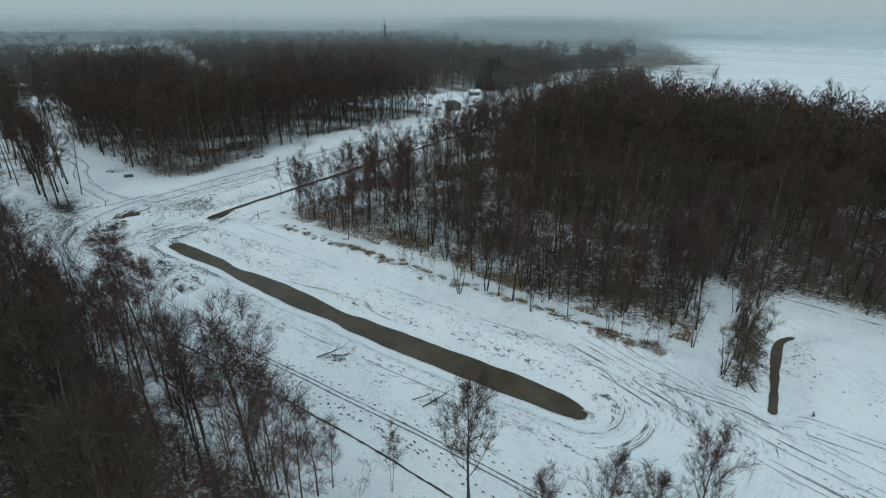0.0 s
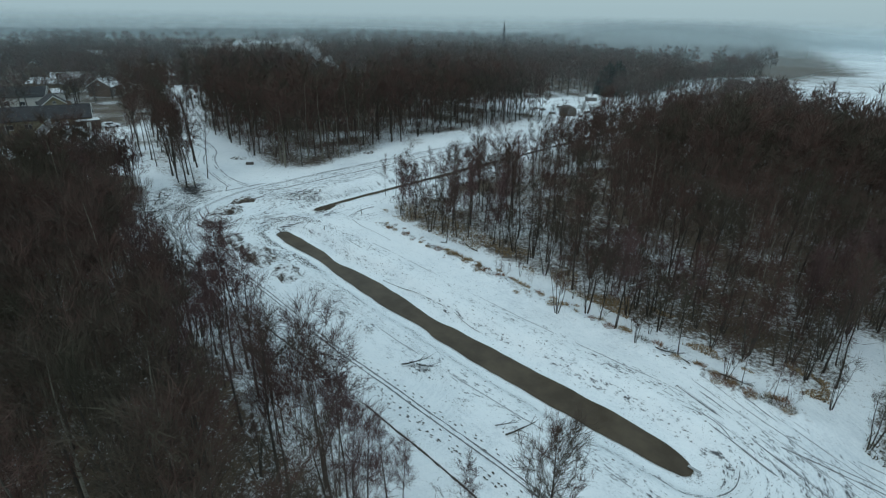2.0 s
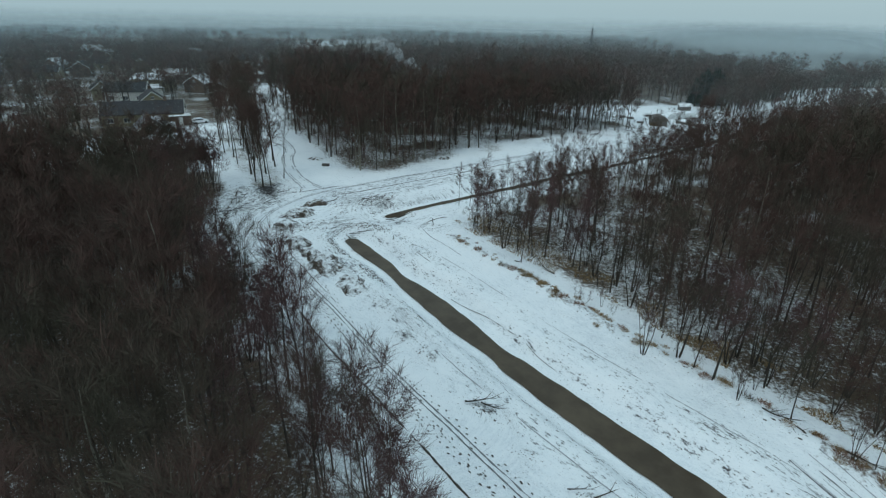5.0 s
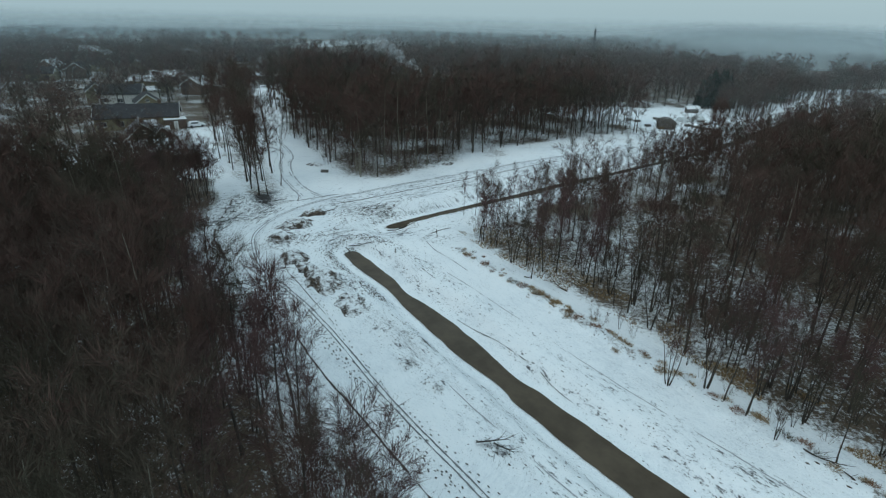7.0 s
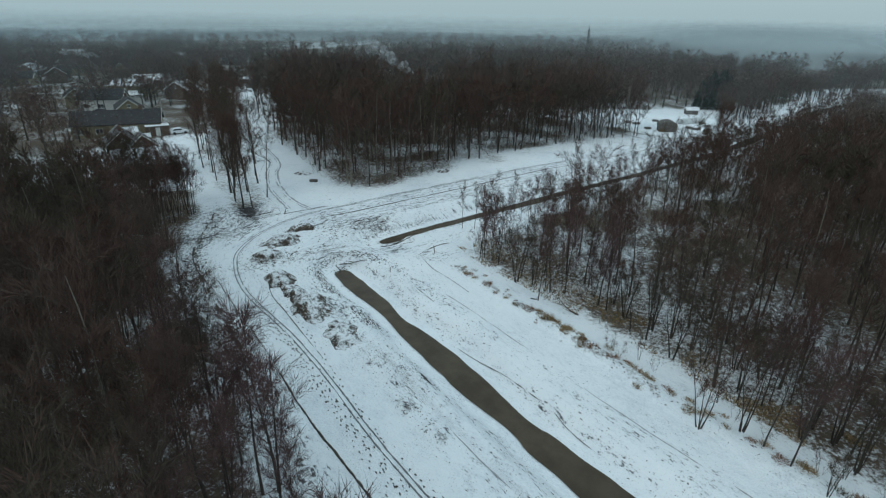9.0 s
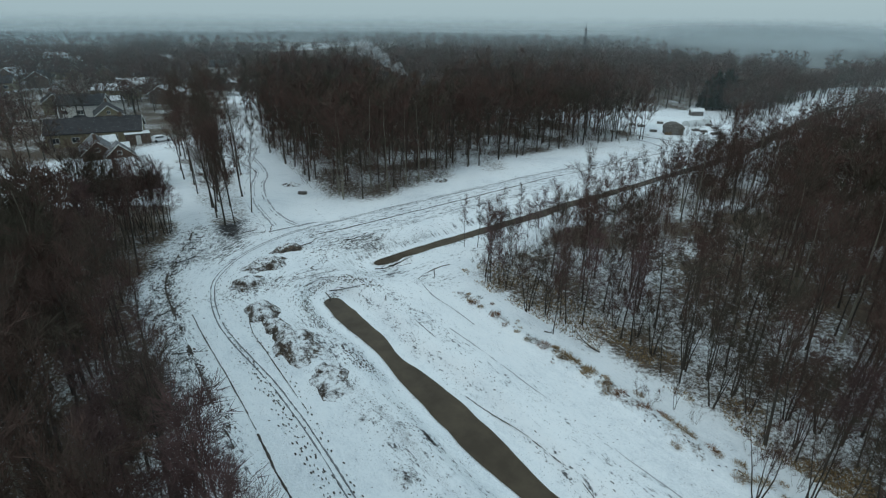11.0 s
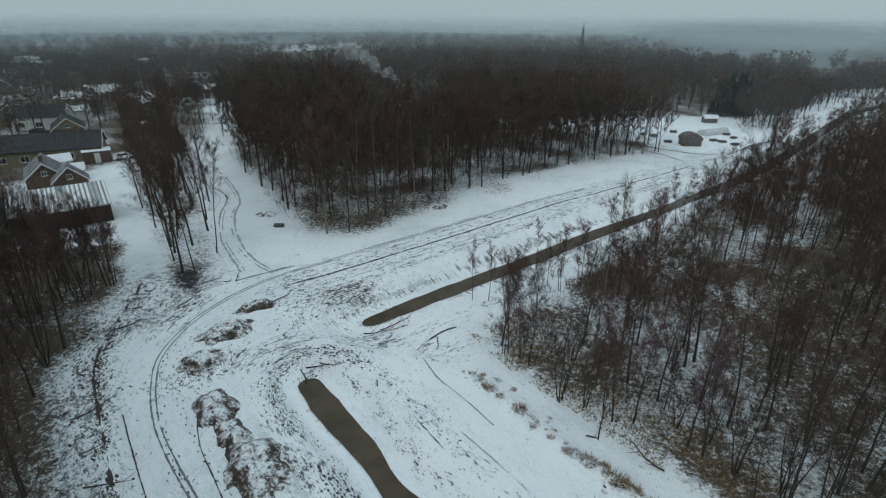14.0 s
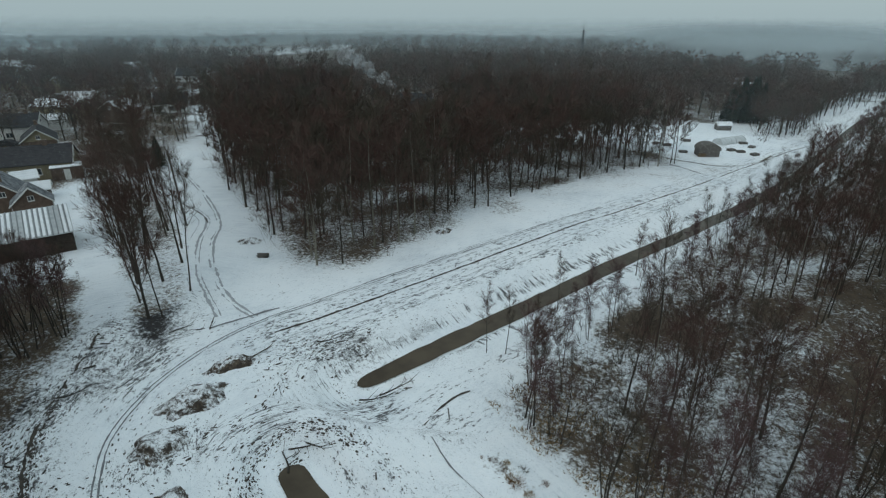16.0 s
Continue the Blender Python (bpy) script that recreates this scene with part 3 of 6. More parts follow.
def water_sheet(name, pts, z, label):
    """Water with a slightly wandering shore line and rounded ends."""
    line = dense(pts, 0.5)
    n = len(line)
    run = 0.0
    shore = []
    for i, p in enumerate(line):
        q = line[min(i + 1, n - 1)] if i + 1 < n else line[i - 1]
        run = i * 0.5
        end = min(run, (n - 1 - i) * 0.5)
        w = p[2] * math.sqrt(min(1.0, (end + 0.02) / 1.1))
        w += 0.22 * (float(value_noise(np.array([p[0] * 1.0]), np.array([p[1]]), 1.5)[0]) - 0.5)
        shore.append((p[0], p[1], max(0.05, w)))
    left, right = offset_line(shore, 0.0)
    v = [(x, y, z) for p, q in zip(left, right) for x, y in (p, q)]
    f = [(2 * i, 2 * i + 1, 2 * i + 3, 2 * i + 2) for i in range(len(left) - 1)]
    ob = new(name, mesh_of(name, v, f, [M_WATER]))
    tagged(ob, label, "water", kind="structure")


water_sheet("ditch_water", DITCH, WATER_Z, "still muddy brown water in a dug ditch between snowy banks")
water_sheet("canal_water", CANAL, WATER_Z, "long straight muddy brown canal between snowy banks")
water_sheet("pond_water", POND, POND_Z, "narrow dark pond in the snowy field")


# ---- trees ----
def rot_about(d, rng, spread):
    """A direction near d, tilted by about spread."""
    r = Vector((rng.normal(), rng.normal(), rng.normal())).normalized()
    return (d + r * spread).normalized()


def limb_path(p, d, length, rng, n, up, wobble):
    pts = [p.copy()]
    for i in range(n):
        d = (d + Vector((0, 0, up)) + Vector((rng.normal(), rng.normal(), rng.normal())) * wobble).normalized()
        p = p + d * (length / n)
        pts.append(p.copy())
    return pts, d


def grow_tree(seed, tall, stems, start, limbs, subs, twigs, reach, twig_len, twig_r, droop=0.0, sides=5, trunk_r=0.13, lean=0.045, flat=1.0, segs=4, wobble=0.035):
    """Trunk and crown of a leafless tree: stems, limbs, branches and twigs."""
    rng = np.random.RandomState(seed)
    trunk, crown = Soup(), Soup()
    hosts = []
    for s in range(stems):
        az = rng.rand() * math.tau
        tilt = lean * (0.4 + rng.rand()) * (2.2 if stems > 1 else 1)
        d = Vector((math.cos(az) * tilt, math.sin(az) * tilt, 1)).normalized()
        h = tall * (1 - 0.22 * rng.rand() * (s > 0))
        base = Vector((math.cos(az), math.sin(az), 0)) * (0.18 * (stems > 1)) + Vector((0, 0, -0.25))
        path, _ = limb_path(base, d, h + 0.25, rng, 8, 0.10, wobble)
        r0 = trunk_r * (0.7 + 0.5 * rng.rand()) / (1 + 0.25 * (stems - 1))
        radii = [r0 * (1.25 if i == 0 else 1) * (1 - 0.9 * i / 8) for i in range(9)]
        trunk.tube(path, radii, sides)
        nl = max(2, int(limbs / stems))
        for k in range(nl):
            f = start + (0.97 - start) * (k + rng.rand()) / nl
            i = min(int(f * 8), 7)
            p = path[i].lerp(path[i + 1], f * 8 - i)
            az = k * 2.4 + rng.rand() * 1.2
            rise = 0.85 + 1.0 * f * rng.rand()
            ld = Vector((math.cos(az), math.sin(az), rise)).normalized()
            length = reach * tall * (0.45 + 0.6 * (1 - f)) * (0.7 + 0.6 * rng.rand())
            lr = max(0.012, radii[i] * 0.42)
            lp, le = limb_path(p, ld, length, rng, segs, 0.16 - droop * 0.1, 0.10)
            crown.tube(lp, [lr * (1 - 0.8 * j / segs) for j in range(segs + 1)], 3)
            for j in range(1, segs + 1):
                hosts.append((lp[j], (lp[j] - lp[j - 1]).normalized(), length))
            for q in range(subs):
                g = 0.25 + 0.75 * rng.rand()
                j = min(int(g * segs), segs - 1)
                sp = lp[j].lerp(lp[j + 1], g * segs - j)
                sd = rot_about((lp[j + 1] - lp[j]).normalized(), rng, 0.85)
                sl = length * (0.3 + 0.3 * rng.rand())
                pp, _ = limb_path(sp, sd, sl, rng, 2, 0.12 - droop * 0.3, 0.15)
                if segs == 4:
                    crown.tube(pp, [lr * 0.42, lr * 0.3, lr * 0.1], 3)
                else:
                    crown.spike(pp[0], pp[2], lr * 0.5)
                hosts.append((pp[1], (pp[1] - pp[0]).normalized(), length))
                hosts.append((pp[2], (pp[2] - pp[1]).normalized(), length))
        hosts.append((path[8], d, reach * tall * 0.4))
    for k in range(twigs):
        p, d, ln = hosts[rng.randint(len(hosts))]
        t = rot_about(d + Vector((0, 0, 0.25 - droop)), rng, 0.8)
        l = twig_len * (0.45 + 0.9 * rng.rand())
        o = Vector((rng.normal(), rng.normal(), rng.normal())) * 0.12 * twig_len
        r = twig_r * (0.7 + 0.6 * rng.rand())
        if rng.rand() < flat:
            crown.sliver(p + o, p + o + t * l, r * 1.5, rng)
        else:
            crown.spike(p + o, p + o + t * l, r)
    return trunk, crown


def cloud_tree(seed, tall, wide, n, length, r):
    """A far tree: stem and limbs, and short twigs spread through a rounded crown."""
    rng = np.random.RandomState(seed)
    trunk, crown = Soup(), Soup()
    trunk.tube([(0, 0, -0.2), (rng.normal() * 0.2, rng.normal() * 0.2, tall * 0.6)], [0.2, 0.1], 4)
    for k in range(4):
        a = k * 1.7 + rng.rand()
        crown.spike((0, 0, tall * (0.25 + 0.08 * k)), (math.cos(a) * wide * 0.7, math.sin(a) * wide * 0.7, tall * (0.6 + 0.08 * k)), 0.1)
    for k in range(n):
        while True:
            q = Vector(rng.uniform(-1, 1, 3))
            if q.length < 1:
                break
        lump = 1 + 0.25 * math.sin(q.x * 5 + seed) * math.sin(q.y * 5)
        p = Vector((q.x * wide * lump, q.y * wide * lump, tall * (0.62 + 0.36 * q.z * lump)))
        t = (Vector((q.x, q.y, 0.5 + 0.4 * q.z)) + Vector(rng.normal(size=3)) * 0.5).normalized()
        l = length * rng.uniform(0.5, 1.3)
        crown.sliver(p - t * l * 0.5, p + t * l * 0.5, r * rng.uniform(0.6, 1.4), rng)
    return trunk, crown


KINDS = {}


def tree_kind(key, bark, twig, **kw):
    t, c = grow_tree(**kw)
    KINDS[key] = (t, c, t.mesh("trunk", bark, True), c.mesh("crown", twig))


for i in range(5):
    tree_kind("oak%d" % i, M_BARK, M_TWIG, seed=10 + i, tall=12.5 + i * 0.5, stems=1 + (i == 3), start=0.38, limbs=14, subs=5, twigs=1600, reach=0.33, twig_len=1.0, twig_r=0.0088, trunk_r=0.14)
for i in range(2):
    tree_kind("spread%d" % i, M_BARK, M_TWIG, seed=140 + i, tall=7.6 + i * 0.5, stems=1, start=0.22, limbs=17, subs=6, twigs=3000, reach=0.40, twig_len=0.66, twig_r=0.0075, trunk_r=0.12)
for i in range(4):
    tree_kind("birch%d" % i, M_BIRCH if i == 3 else M_BARK, M_PURPLE, seed=30 + i, tall=11.0 + i * 0.5, stems=1 + i % 2, start=0.30, limbs=18, subs=5, twigs=1950, reach=0.22, twig_len=0.85, twig_r=0.0088, droop=0.18, trunk_r=0.10)
for i in range(3):
    tree_kind("coppice%d" % i, M_BARK, M_TWIG, seed=50 + i, tall=8.0 + i, stems=4, start=0.34, limbs=18, subs=3, twigs=1150, reach=0.21, twig_len=0.8, twig_r=0.0085, trunk_r=0.13, lean=0.10, wobble=0.05)
for i in range(3):
    tree_kind("pole%d" % i, M_BARK, M_TWIG, seed=60 + i, tall=11 + i, stems=1, start=0.42, limbs=12, subs=4, twigs=1000, reach=0.21, twig_len=0.85, twig_r=0.0085, trunk_r=0.10, wobble=0.045)
for i in range(3):
    tree_kind("shrub%d" % i, M_BRAMBLE, M_TWIG, seed=70 + i, tall=3.0 + i * 0.5, stems=6, start=0.15, limbs=18, subs=2, twigs=300, reach=0.25, twig_len=0.5, twig_r=0.006, trunk_r=0.035, lean=0.30)
for i in range(6):
    tree_kind("wood%d" % i, M_BARK, M_TWIG, seed=110 + i, tall=11.5 + i * 0.6, stems=1 + (i == 5), start=0.36, limbs=12, subs=3, twigs=1250, reach=0.37, twig_len=1.1, twig_r=0.0112, sides=5, flat=1.0, segs=3, trunk_r=0.15)
for i in range(5):
    tree_kind("mid%d" % i, M_BARK, M_TWIG, seed=80 + i, tall=12.0 + i * 0.6, stems=1, start=0.26, limbs=9, subs=2, twigs=480, reach=0.38, twig_len=1.55, twig_r=0.032, trunk_r=0.16, sides=4, flat=1.0, segs=2)
for i in range(2):
    tree_kind("brush%d" % i, M_BRAMBLE, M_TWIG, seed=75 + i, tall=2.6 + i, stems=3, start=0.1, limbs=6, subs=1, twigs=90, reach=0.34, twig_len=0.8, twig_r=0.010, trunk_r=0.025, lean=0.3, sides=3, flat=1.0, segs=2)
for i in range(4):
    t, c = cloud_tree(90 + i, 11.0 + i * 0.6, 3.2, 210, 1.55, 0.085)
    KINDS["far%d" % i] = (t, c, None, None)
for i in range(3):
    t, c = cloud_tree(95 + i, 9.0 + i, 4.6, 44, 3.0, 0.50)
    KINDS["dist%d" % i] = (t, c, None, None)

TREE_TAGS = {
    "oak": ("woodland_tree", "bare dark-barked woodland tree with spreading brown twigs", "tree"),
    "spread": ("spreading_tree", "small wide-crowned leafless tree beside the path", "tree"),
    "birch": ("birch_tree", "slender leafless birch with fine purplish-brown twigs", "tree"),
    "coppice": ("alder_tree", "leafless alder of several leaning stems", "tree"),
    "pole": ("young_tree", "thin straight leafless tree with a narrow crown", "tree"),
    "shrub": ("shrub", "low leafless shrub of many thin stems", "shrub"),
}
MASTERS = {}
tree_rng = np.random.RandomState(77)


def plant(key, x, y, scale=1.0, turn=None, group="trees at the wood's edge", tilt=(0, 0)):
    turn = tree_rng.rand() * 360 if turn is None else turn
    m = pose(x, y, ground_z(x, y), tilt[0], tilt[1], turn)
    if key in MASTERS:
        ob = copy_thing(MASTERS[key], m @ Matrix.Scale(scale / MASTERS[key].scale[0], 4))
        tagged(ob, group=group)
        return ob
    name, label, cat = TREE_TAGS[key.rstrip("0123456789")]
    ob = thing(name, label, cat, group, m @ Matrix.Scale(scale, 4))
    part("trunk", KINDS[key][2], ob)
    part("crown", KINDS[key][3], ob)
    MASTERS[key] = ob
    return ob


def scatter(poly, step, rng, keep=None, jitter=0.42):
    xs, ys = [p[0] for p in poly], [p[1] for p in poly]
    out = []
    for gx in np.arange(min(xs), max(xs), step):
        for gy in np.arange(min(ys), max(ys), step):
            out.append((gx + step * jitter * rng.uniform(-1, 1), gy + step * jitter * rng.uniform(-1, 1)))
    a = np.array(out)
    a = a[inside(a[:, 0], a[:, 1], poly)]
    if keep is not None:
        a = a[keep(a[:, 0], a[:, 1])]
    return a


def joined_wood(name, places, keys, rng, label, smin=0.8, smax=1.15):
    """A whole stretch of far woodland as one mesh."""
    vs, fs, ix, base = [], [], [], 0
    packed = {}
    for k in keys:
        t, c = KINDS[k][0], KINDS[k][1]
        tv, cv = np.array(t.v), np.array(c.v)
        packed[k] = (np.concatenate([tv, cv]), t.f, [tuple(i + len(tv) for i in f) for f in c.f])
    zs = height(places[:, 0], places[:, 1])
    for (x, y), z in zip(places, zs):
        key = keys[rng.randint(len(keys))]
        v, tf, cf = packed[key]
        a, s = rng.rand() * math.tau, rng.uniform(smin, smax)
        ca, sa = math.cos(a) * s, math.sin(a) * s
        w = s * rng.uniform(0.92, 1.08)
        vs.append(np.stack([v[:, 0] * ca - v[:, 1] * sa + x, v[:, 0] * sa + v[:, 1] * ca + y, v[:, 2] * w + z], 1))
        fs += [tuple(i + base for i in f) for f in tf]
        ix += [2 if key in ("wood4", "mid3") else 0] * len(tf)
        fs += [tuple(i + base for i in f) for f in cf]
        ix += [1] * len(cf)
        base += len(v)
    me = mesh_of(name, np.concatenate(vs), fs, [M_BARK, M_TWIG, M_PALE], ix)
    return tagged(new(name, me), label, "woodland", kind="stuff")


def edge_depth(poly):
    r = rim(poly)
    return lambda x, y: near_line(x, y, r)[0]


def toward(poly, lo, hi):
    d = edge_depth(poly)
    return lambda x, y: (d(x, y) >= lo) & (d(x, y) < hi)


# single trees that stand apart
for key, x, y, s, turn in (("birch0", -24.5, 31.0, 1.20, 40), ("birch2", -23.6, 31.5, 1.06, 200), ("birch2", -20.8, 28.4, 1.0, 120), ("birch1", -11.7, 21.5, 1.10, 10), ("birch3", -10.6, 20.7, 1.02, 60)):
    plant(key, x, y, s, turn, "birches by the road")
for key, x, y, s in (("spread0", 2.5, 20.4, 1.15), ("birch0", -9.9, 20.6, 0.86), ("birch2", -7.2, 20.2, 0.62), ("birch0", -6.4, 20.9, 0.5), ("birch3", -2.5, 20.7, 0.42), ("spread1", 10.2, 17.4, 0.82), ("spread0", 15.5, 17.6, 0.96),
                     ("spread1", 12.6, 16.4, 0.78), ("spread1", 6.4, 16.2, 0.7), ("shrub0", 5.4, 17.6, 0.9), ("shrub1", -8.8, 22.6, 0.8), ("shrub2", -4.6, 20.4, 0.7), ("shrub0", -10.4, 22.6, 0.8)):
    plant(key, x, y, s, group="trees by the near path")
for i, (x, y) in enumerate(((-16.8, 25.2), (-19.4, 27.2), (-14.2, 23.4), (-30.6, 34.8), (-34.0, 36.8), (-27.4, 32.6))):
    plant(("birch2", "birch0", "birch3", "coppice2")[i % 4], x, y, 0.68 + 0.09 * (i % 4), group="trees by the near path")
for key, x, y, s in (("pole0", -22.8, 72.7, 0.9), ("pole1", -22.0, 72.0, 0.72), ("pole1", -19.8, 70.6, 0.66), ("coppice0", -16.5, 66.5, 0.85), ("pole2", -13.3, 63.1, 0.65), ("coppice1", 1.9, 47.8, 0.72),
                     ("coppice2", 4.9, 48.7, 0.75), ("pole1", 6.2, 47.5, 0.7), ("birch1", 7.6, 46.0, 0.85), ("pole0", 13.0, 43.0, 0.7), ("coppice0", 9.3, 43.8, 0.45),
                     ("coppice1", 16.2, 39.6, 0.45), ("pole2", 17.4, 39.2, 0.4), ("pole0", 20.0, 37.0, 0.36), ("pole1", 19.2, 37.6, 0.36), ("coppice2", 11.2, 49.9, 0.9), ("oak2", 3.4, 53.8, 0.8)):
    plant(key, x, y, s, group="trees on the verge")

wood_rng = np.random.RandomState(21)


def fill(poly, step, lo, hi, keys, smin, smax, group, keep=None):
    pts = scatter(poly, step, wood_rng, toward(poly, lo, hi))
    for x, y in pts:
        if keep is not None and not keep(x, y):
            continue
        k = keys[wood_rng.randint(len(keys))]
        plant(k, x, y, wood_rng.uniform(smin, smax), group=group, tilt=(wood_rng.normal() * 1.4, wood_rng.normal() * 1.4))


fill(WOOD_STRIP, 4.0, 0.0, 9, ["pole0", "oak4", "pole2", "oak0", "oak2"], 0.9, 1.2, "strip of tall trees", lambda x, y: y < 112)
for key, x, y, s in (("spread0", -62.0, 75.0, 1.7), ("spread1", -67.5, 79.5, 1.4)):
    plant(key, x, y, s, group="strip of tall trees")
fill(WOOD_CLUMP, 2.5, 0.0, 9, ["coppice0", "coppice1", "oak1", "shrub2"], 0.55, 0.85, "clump by the pond")
fill(WOOD_LEFT, 3.1, 0.2, 6, ["oak0", "oak2", "oak4", "birch1", "birch2", "pole0", "coppice1"], 0.72, 1.0, "left wood's edge", lambda x, y: x > -72 and y > 14)
fill(WOOD_LEFT, 2.3, 0.3, 9, ["oak0", "oak1", "oak4", "coppice1", "pole0", "birch1"], 0.72, 1.0, "left wood's corner", lambda x, y: x <= -66 and y > 56 and x > -74 and y < 72)
fill(WOOD_RIGHT, 2.2, 0.4, 5.5, ["pole0", "pole1", "coppice0", "coppice1", "coppice2", "birch0", "coppice0", "birch2"], 0.55, 0.92, "right wood's edge", lambda x, y: x < 62 and y < 68)
for i, (x, y, z) in enumerate(dense([(-4.0, 56.0, 0), (3.0, 51.6, 0), (9.5, 46.8, 0), (16.5, 41.6, 0), (23.6, 37.6, 0)], 1.5)):
    if wood_rng.rand() < 0.75:
        plant(("shrub0", "shrub1", "coppice2", "shrub2")[i % 4], x + wood_rng.normal() * 0.7, y + wood_rng.normal() * 0.7, wood_rng.uniform(0.35, 0.75) * (0.7 if i % 4 == 2 else 1.0), group="shrubs at the wood's foot")
plant("spread0", 8.2, 130.1, 1.6, 30, "trees on the verge")
for i, (x, y, z) in enumerate(dense([(p[0], p[1], 0) for p in CANAL[2:9]], 2.1)):
    a, b = wood_rng.uniform(4.0, 8.0), wood_rng.uniform(0, 1)
    if b < 0.8:
        plant(("pole0", "birch0", "pole1", "birch1", "shrub2")[i % 5], x + a * 0.85 + wood_rng.normal() * 0.5, y - a * 0.53, wood_rng.uniform(0.35, 0.62), group="young trees by the canal")
for i, (x, y, z) in enumerate(dense([(p[0], p[1], 0) for p in CANAL[8:13]], 3.4)):
    plant(("coppice0", "pole0", "coppice1", "birch1")[i % 4], x + wood_rng.uniform(3.2, 5.6), y - 2.0 + wood_rng.normal() * 0.6, wood_rng.uniform(0.55, 0.85), group="young trees by the canal")
fill(WOOD_RIGHT, 2.9, 0.6, 6.0, ["birch0", "birch1", "coppice0", "pole0", "shrub2", "shrub1"], 0.4, 0.75, "young trees by the canal", lambda x, y: 68 <= y < 150 and x < 14)

WOODS = ["wood%d" % i for i in range(6)]
MIDS = ["mid%d" % i for i in range(5)]
FARS = ["far%d" % i for i in range(4)]
ld = edge_depth(WOOD_LEFT)
L = scatter(WOOD_LEFT, 2.85, wood_rng, lambda x, y: ((ld(x, y) > 5.5) | ((x < -72) & (ld(x, y) > 0.8))) & (y > 10) & (x > -125))
Ln = np.hypot(L[:, 0] + 5, L[:, 1] - 15) < 62
joined_wood("woodland_left", L[Ln], WOODS, wood_rng, "dense leafless wood with brown twigs over snowy litter", 0.8, 1.1)
Lf = L[~Ln]
barnward = (Lf[:, 0] < -70) & (Lf[:, 1] > 52)
joined_wood("thicket_left", Lf[barnward & (Lf[:, 0] > -92)], MIDS, wood_rng, "low leafless thicket in front of the barn", 0.30, 0.48)
Lf = Lf[~barnward]
joined_wood("woodland_left_far", Lf, MIDS, wood_rng, "dense leafless wood beside the houses", 0.8, 1.08)


def canal_side(x, y):
    """The younger, thinner stand between the canal and the wood."""
    dd, _ = near_line(x, y, CANAL)
    return (dd < 30) & (y > 76)


rd = edge_depth(WOOD_RIGHT)
Rn = scatter(WOOD_RIGHT, 3.35, wood_rng, lambda x, y: (rd(x, y) > 5.0) & (np.hypot(x - 5, y - 40) < 48) & ~canal_side(x, y))
joined_wood("woodland_right", Rn, WOODS, wood_rng, "dense leafless wood with brown twigs over patchy snow", 0.6, 0.95)
Ry = scatter(WOOD_RIGHT, 3.0, wood_rng, lambda x, y: (rd(x, y) > 5.5) & canal_side(x, y) & (y < 150) & (value_noise(x, y, 9) > 0.36))
joined_wood("woodland_young", Ry, WOODS, wood_rng, "thin young leafless stand over snow beside the canal", 0.45, 0.85)
Rf = scatter(WOOD_RIGHT, 4.0, wood_rng, lambda x, y: (rd(x, y) > 1.0) & (np.hypot(x - 5, y - 40) >= 48) & (np.hypot(x - 5, y - 40) < 72) & ~canal_side(x, y))
Rg = scatter(WOOD_RIGHT, 3.7, wood_rng, lambda x, y: (rd(x, y) > 1.0) & (np.hypot(x - 5, y - 40) >= 72) & ~canal_side(x, y))
joined_wood("woodland_right_rear", Rg, FARS, wood_rng, "leafless wood reaching back to the snowy field", 0.85, 1.15)
Rc = scatter(WOOD_RIGHT, 4.4, wood_rng, lambda x, y: (rd(x, y) > 0.5) & canal_side(x, y) & (y >= 150))
joined_wood("woodland_canal", Rc, FARS, wood_rng, "leafless trees along the far reach of the canal", 0.5, 0.85)
joined_wood("woodland_right_far", Rf, MIDS, wood_rng, "leafless wood standing beside the snowy field", 0.75, 1.08)
joined_wood("underwood_left", scatter(WOOD_LEFT, 3.4, wood_rng, lambda x, y: (y > 14) & (((x > -70) & (ld(x, y) < 24)) | ((x > -102) & (y > 56) & (ld(x, y) < 16)))), ["brush0", "brush1"], wood_rng, "low leafless underwood on the wood floor", 0.4, 1.0)
joined_wood("underwood_right", scatter(WOOD_RIGHT, 2.5, wood_rng, lambda x, y: (rd(x, y) > 0.6) & (rd(x, y) < 15) & (y < 92) & (x < 44) & (value_noise(x + 5, y, 5) > 0.35)), ["brush0", "brush1"], wood_rng, "thin leafless saplings on the wood floor", 0.6, 1.5)
YARD_WOOD = [(14, 203), (20, 199), (28, 207), (33, 225), (60, 274), (100, 330), (84, 345), (50, 275), (24, 240), (13, 226)]
joined_wood("underwood_yard", scatter([(13.5, 199), (14.4, 189.5), (17.5, 192.5), (27.6, 204), (32.8, 211), (33.6, 224), (26, 216)], 2.4, wood_rng), ["brush0", "brush1"], wood_rng, "low brown scrub between the yard and the road", 0.6, 1.1)
joined_wood("woodland_yard", scatter(YARD_WOOD, 4.0, wood_rng), FARS, wood_rng, "leafless trees behind the yard and along the road", 0.7, 1.0)
house_gap = lambda x, y: np.hypot(x + 78, y - 192) > 11
Bn = scatter(WOOD_BACK, 3.9, wood_rng, lambda x, y: (edge_depth(WOOD_BACK)(x, y) < 26) & house_gap(x, y))
Bn = Bn[(Bn[:, 1] < 190) & (Bn[:, 0] > -130)]
joined_wood("underwood_back", scatter(WOOD_BACK, 2.6, wood_rng, lambda x, y: (edge_depth(WOOD_BACK)(x, y) < 10) & (y < 175) & (x > -110)), ["brush0", "brush1"], wood_rng, "low leafless underwood along the wood's edge", 0.9, 2.0)
joined_wood("woodland_back", Bn, MIDS, wood_rng, "dark leafless wood along the snowy road", 0.85, 1.12)
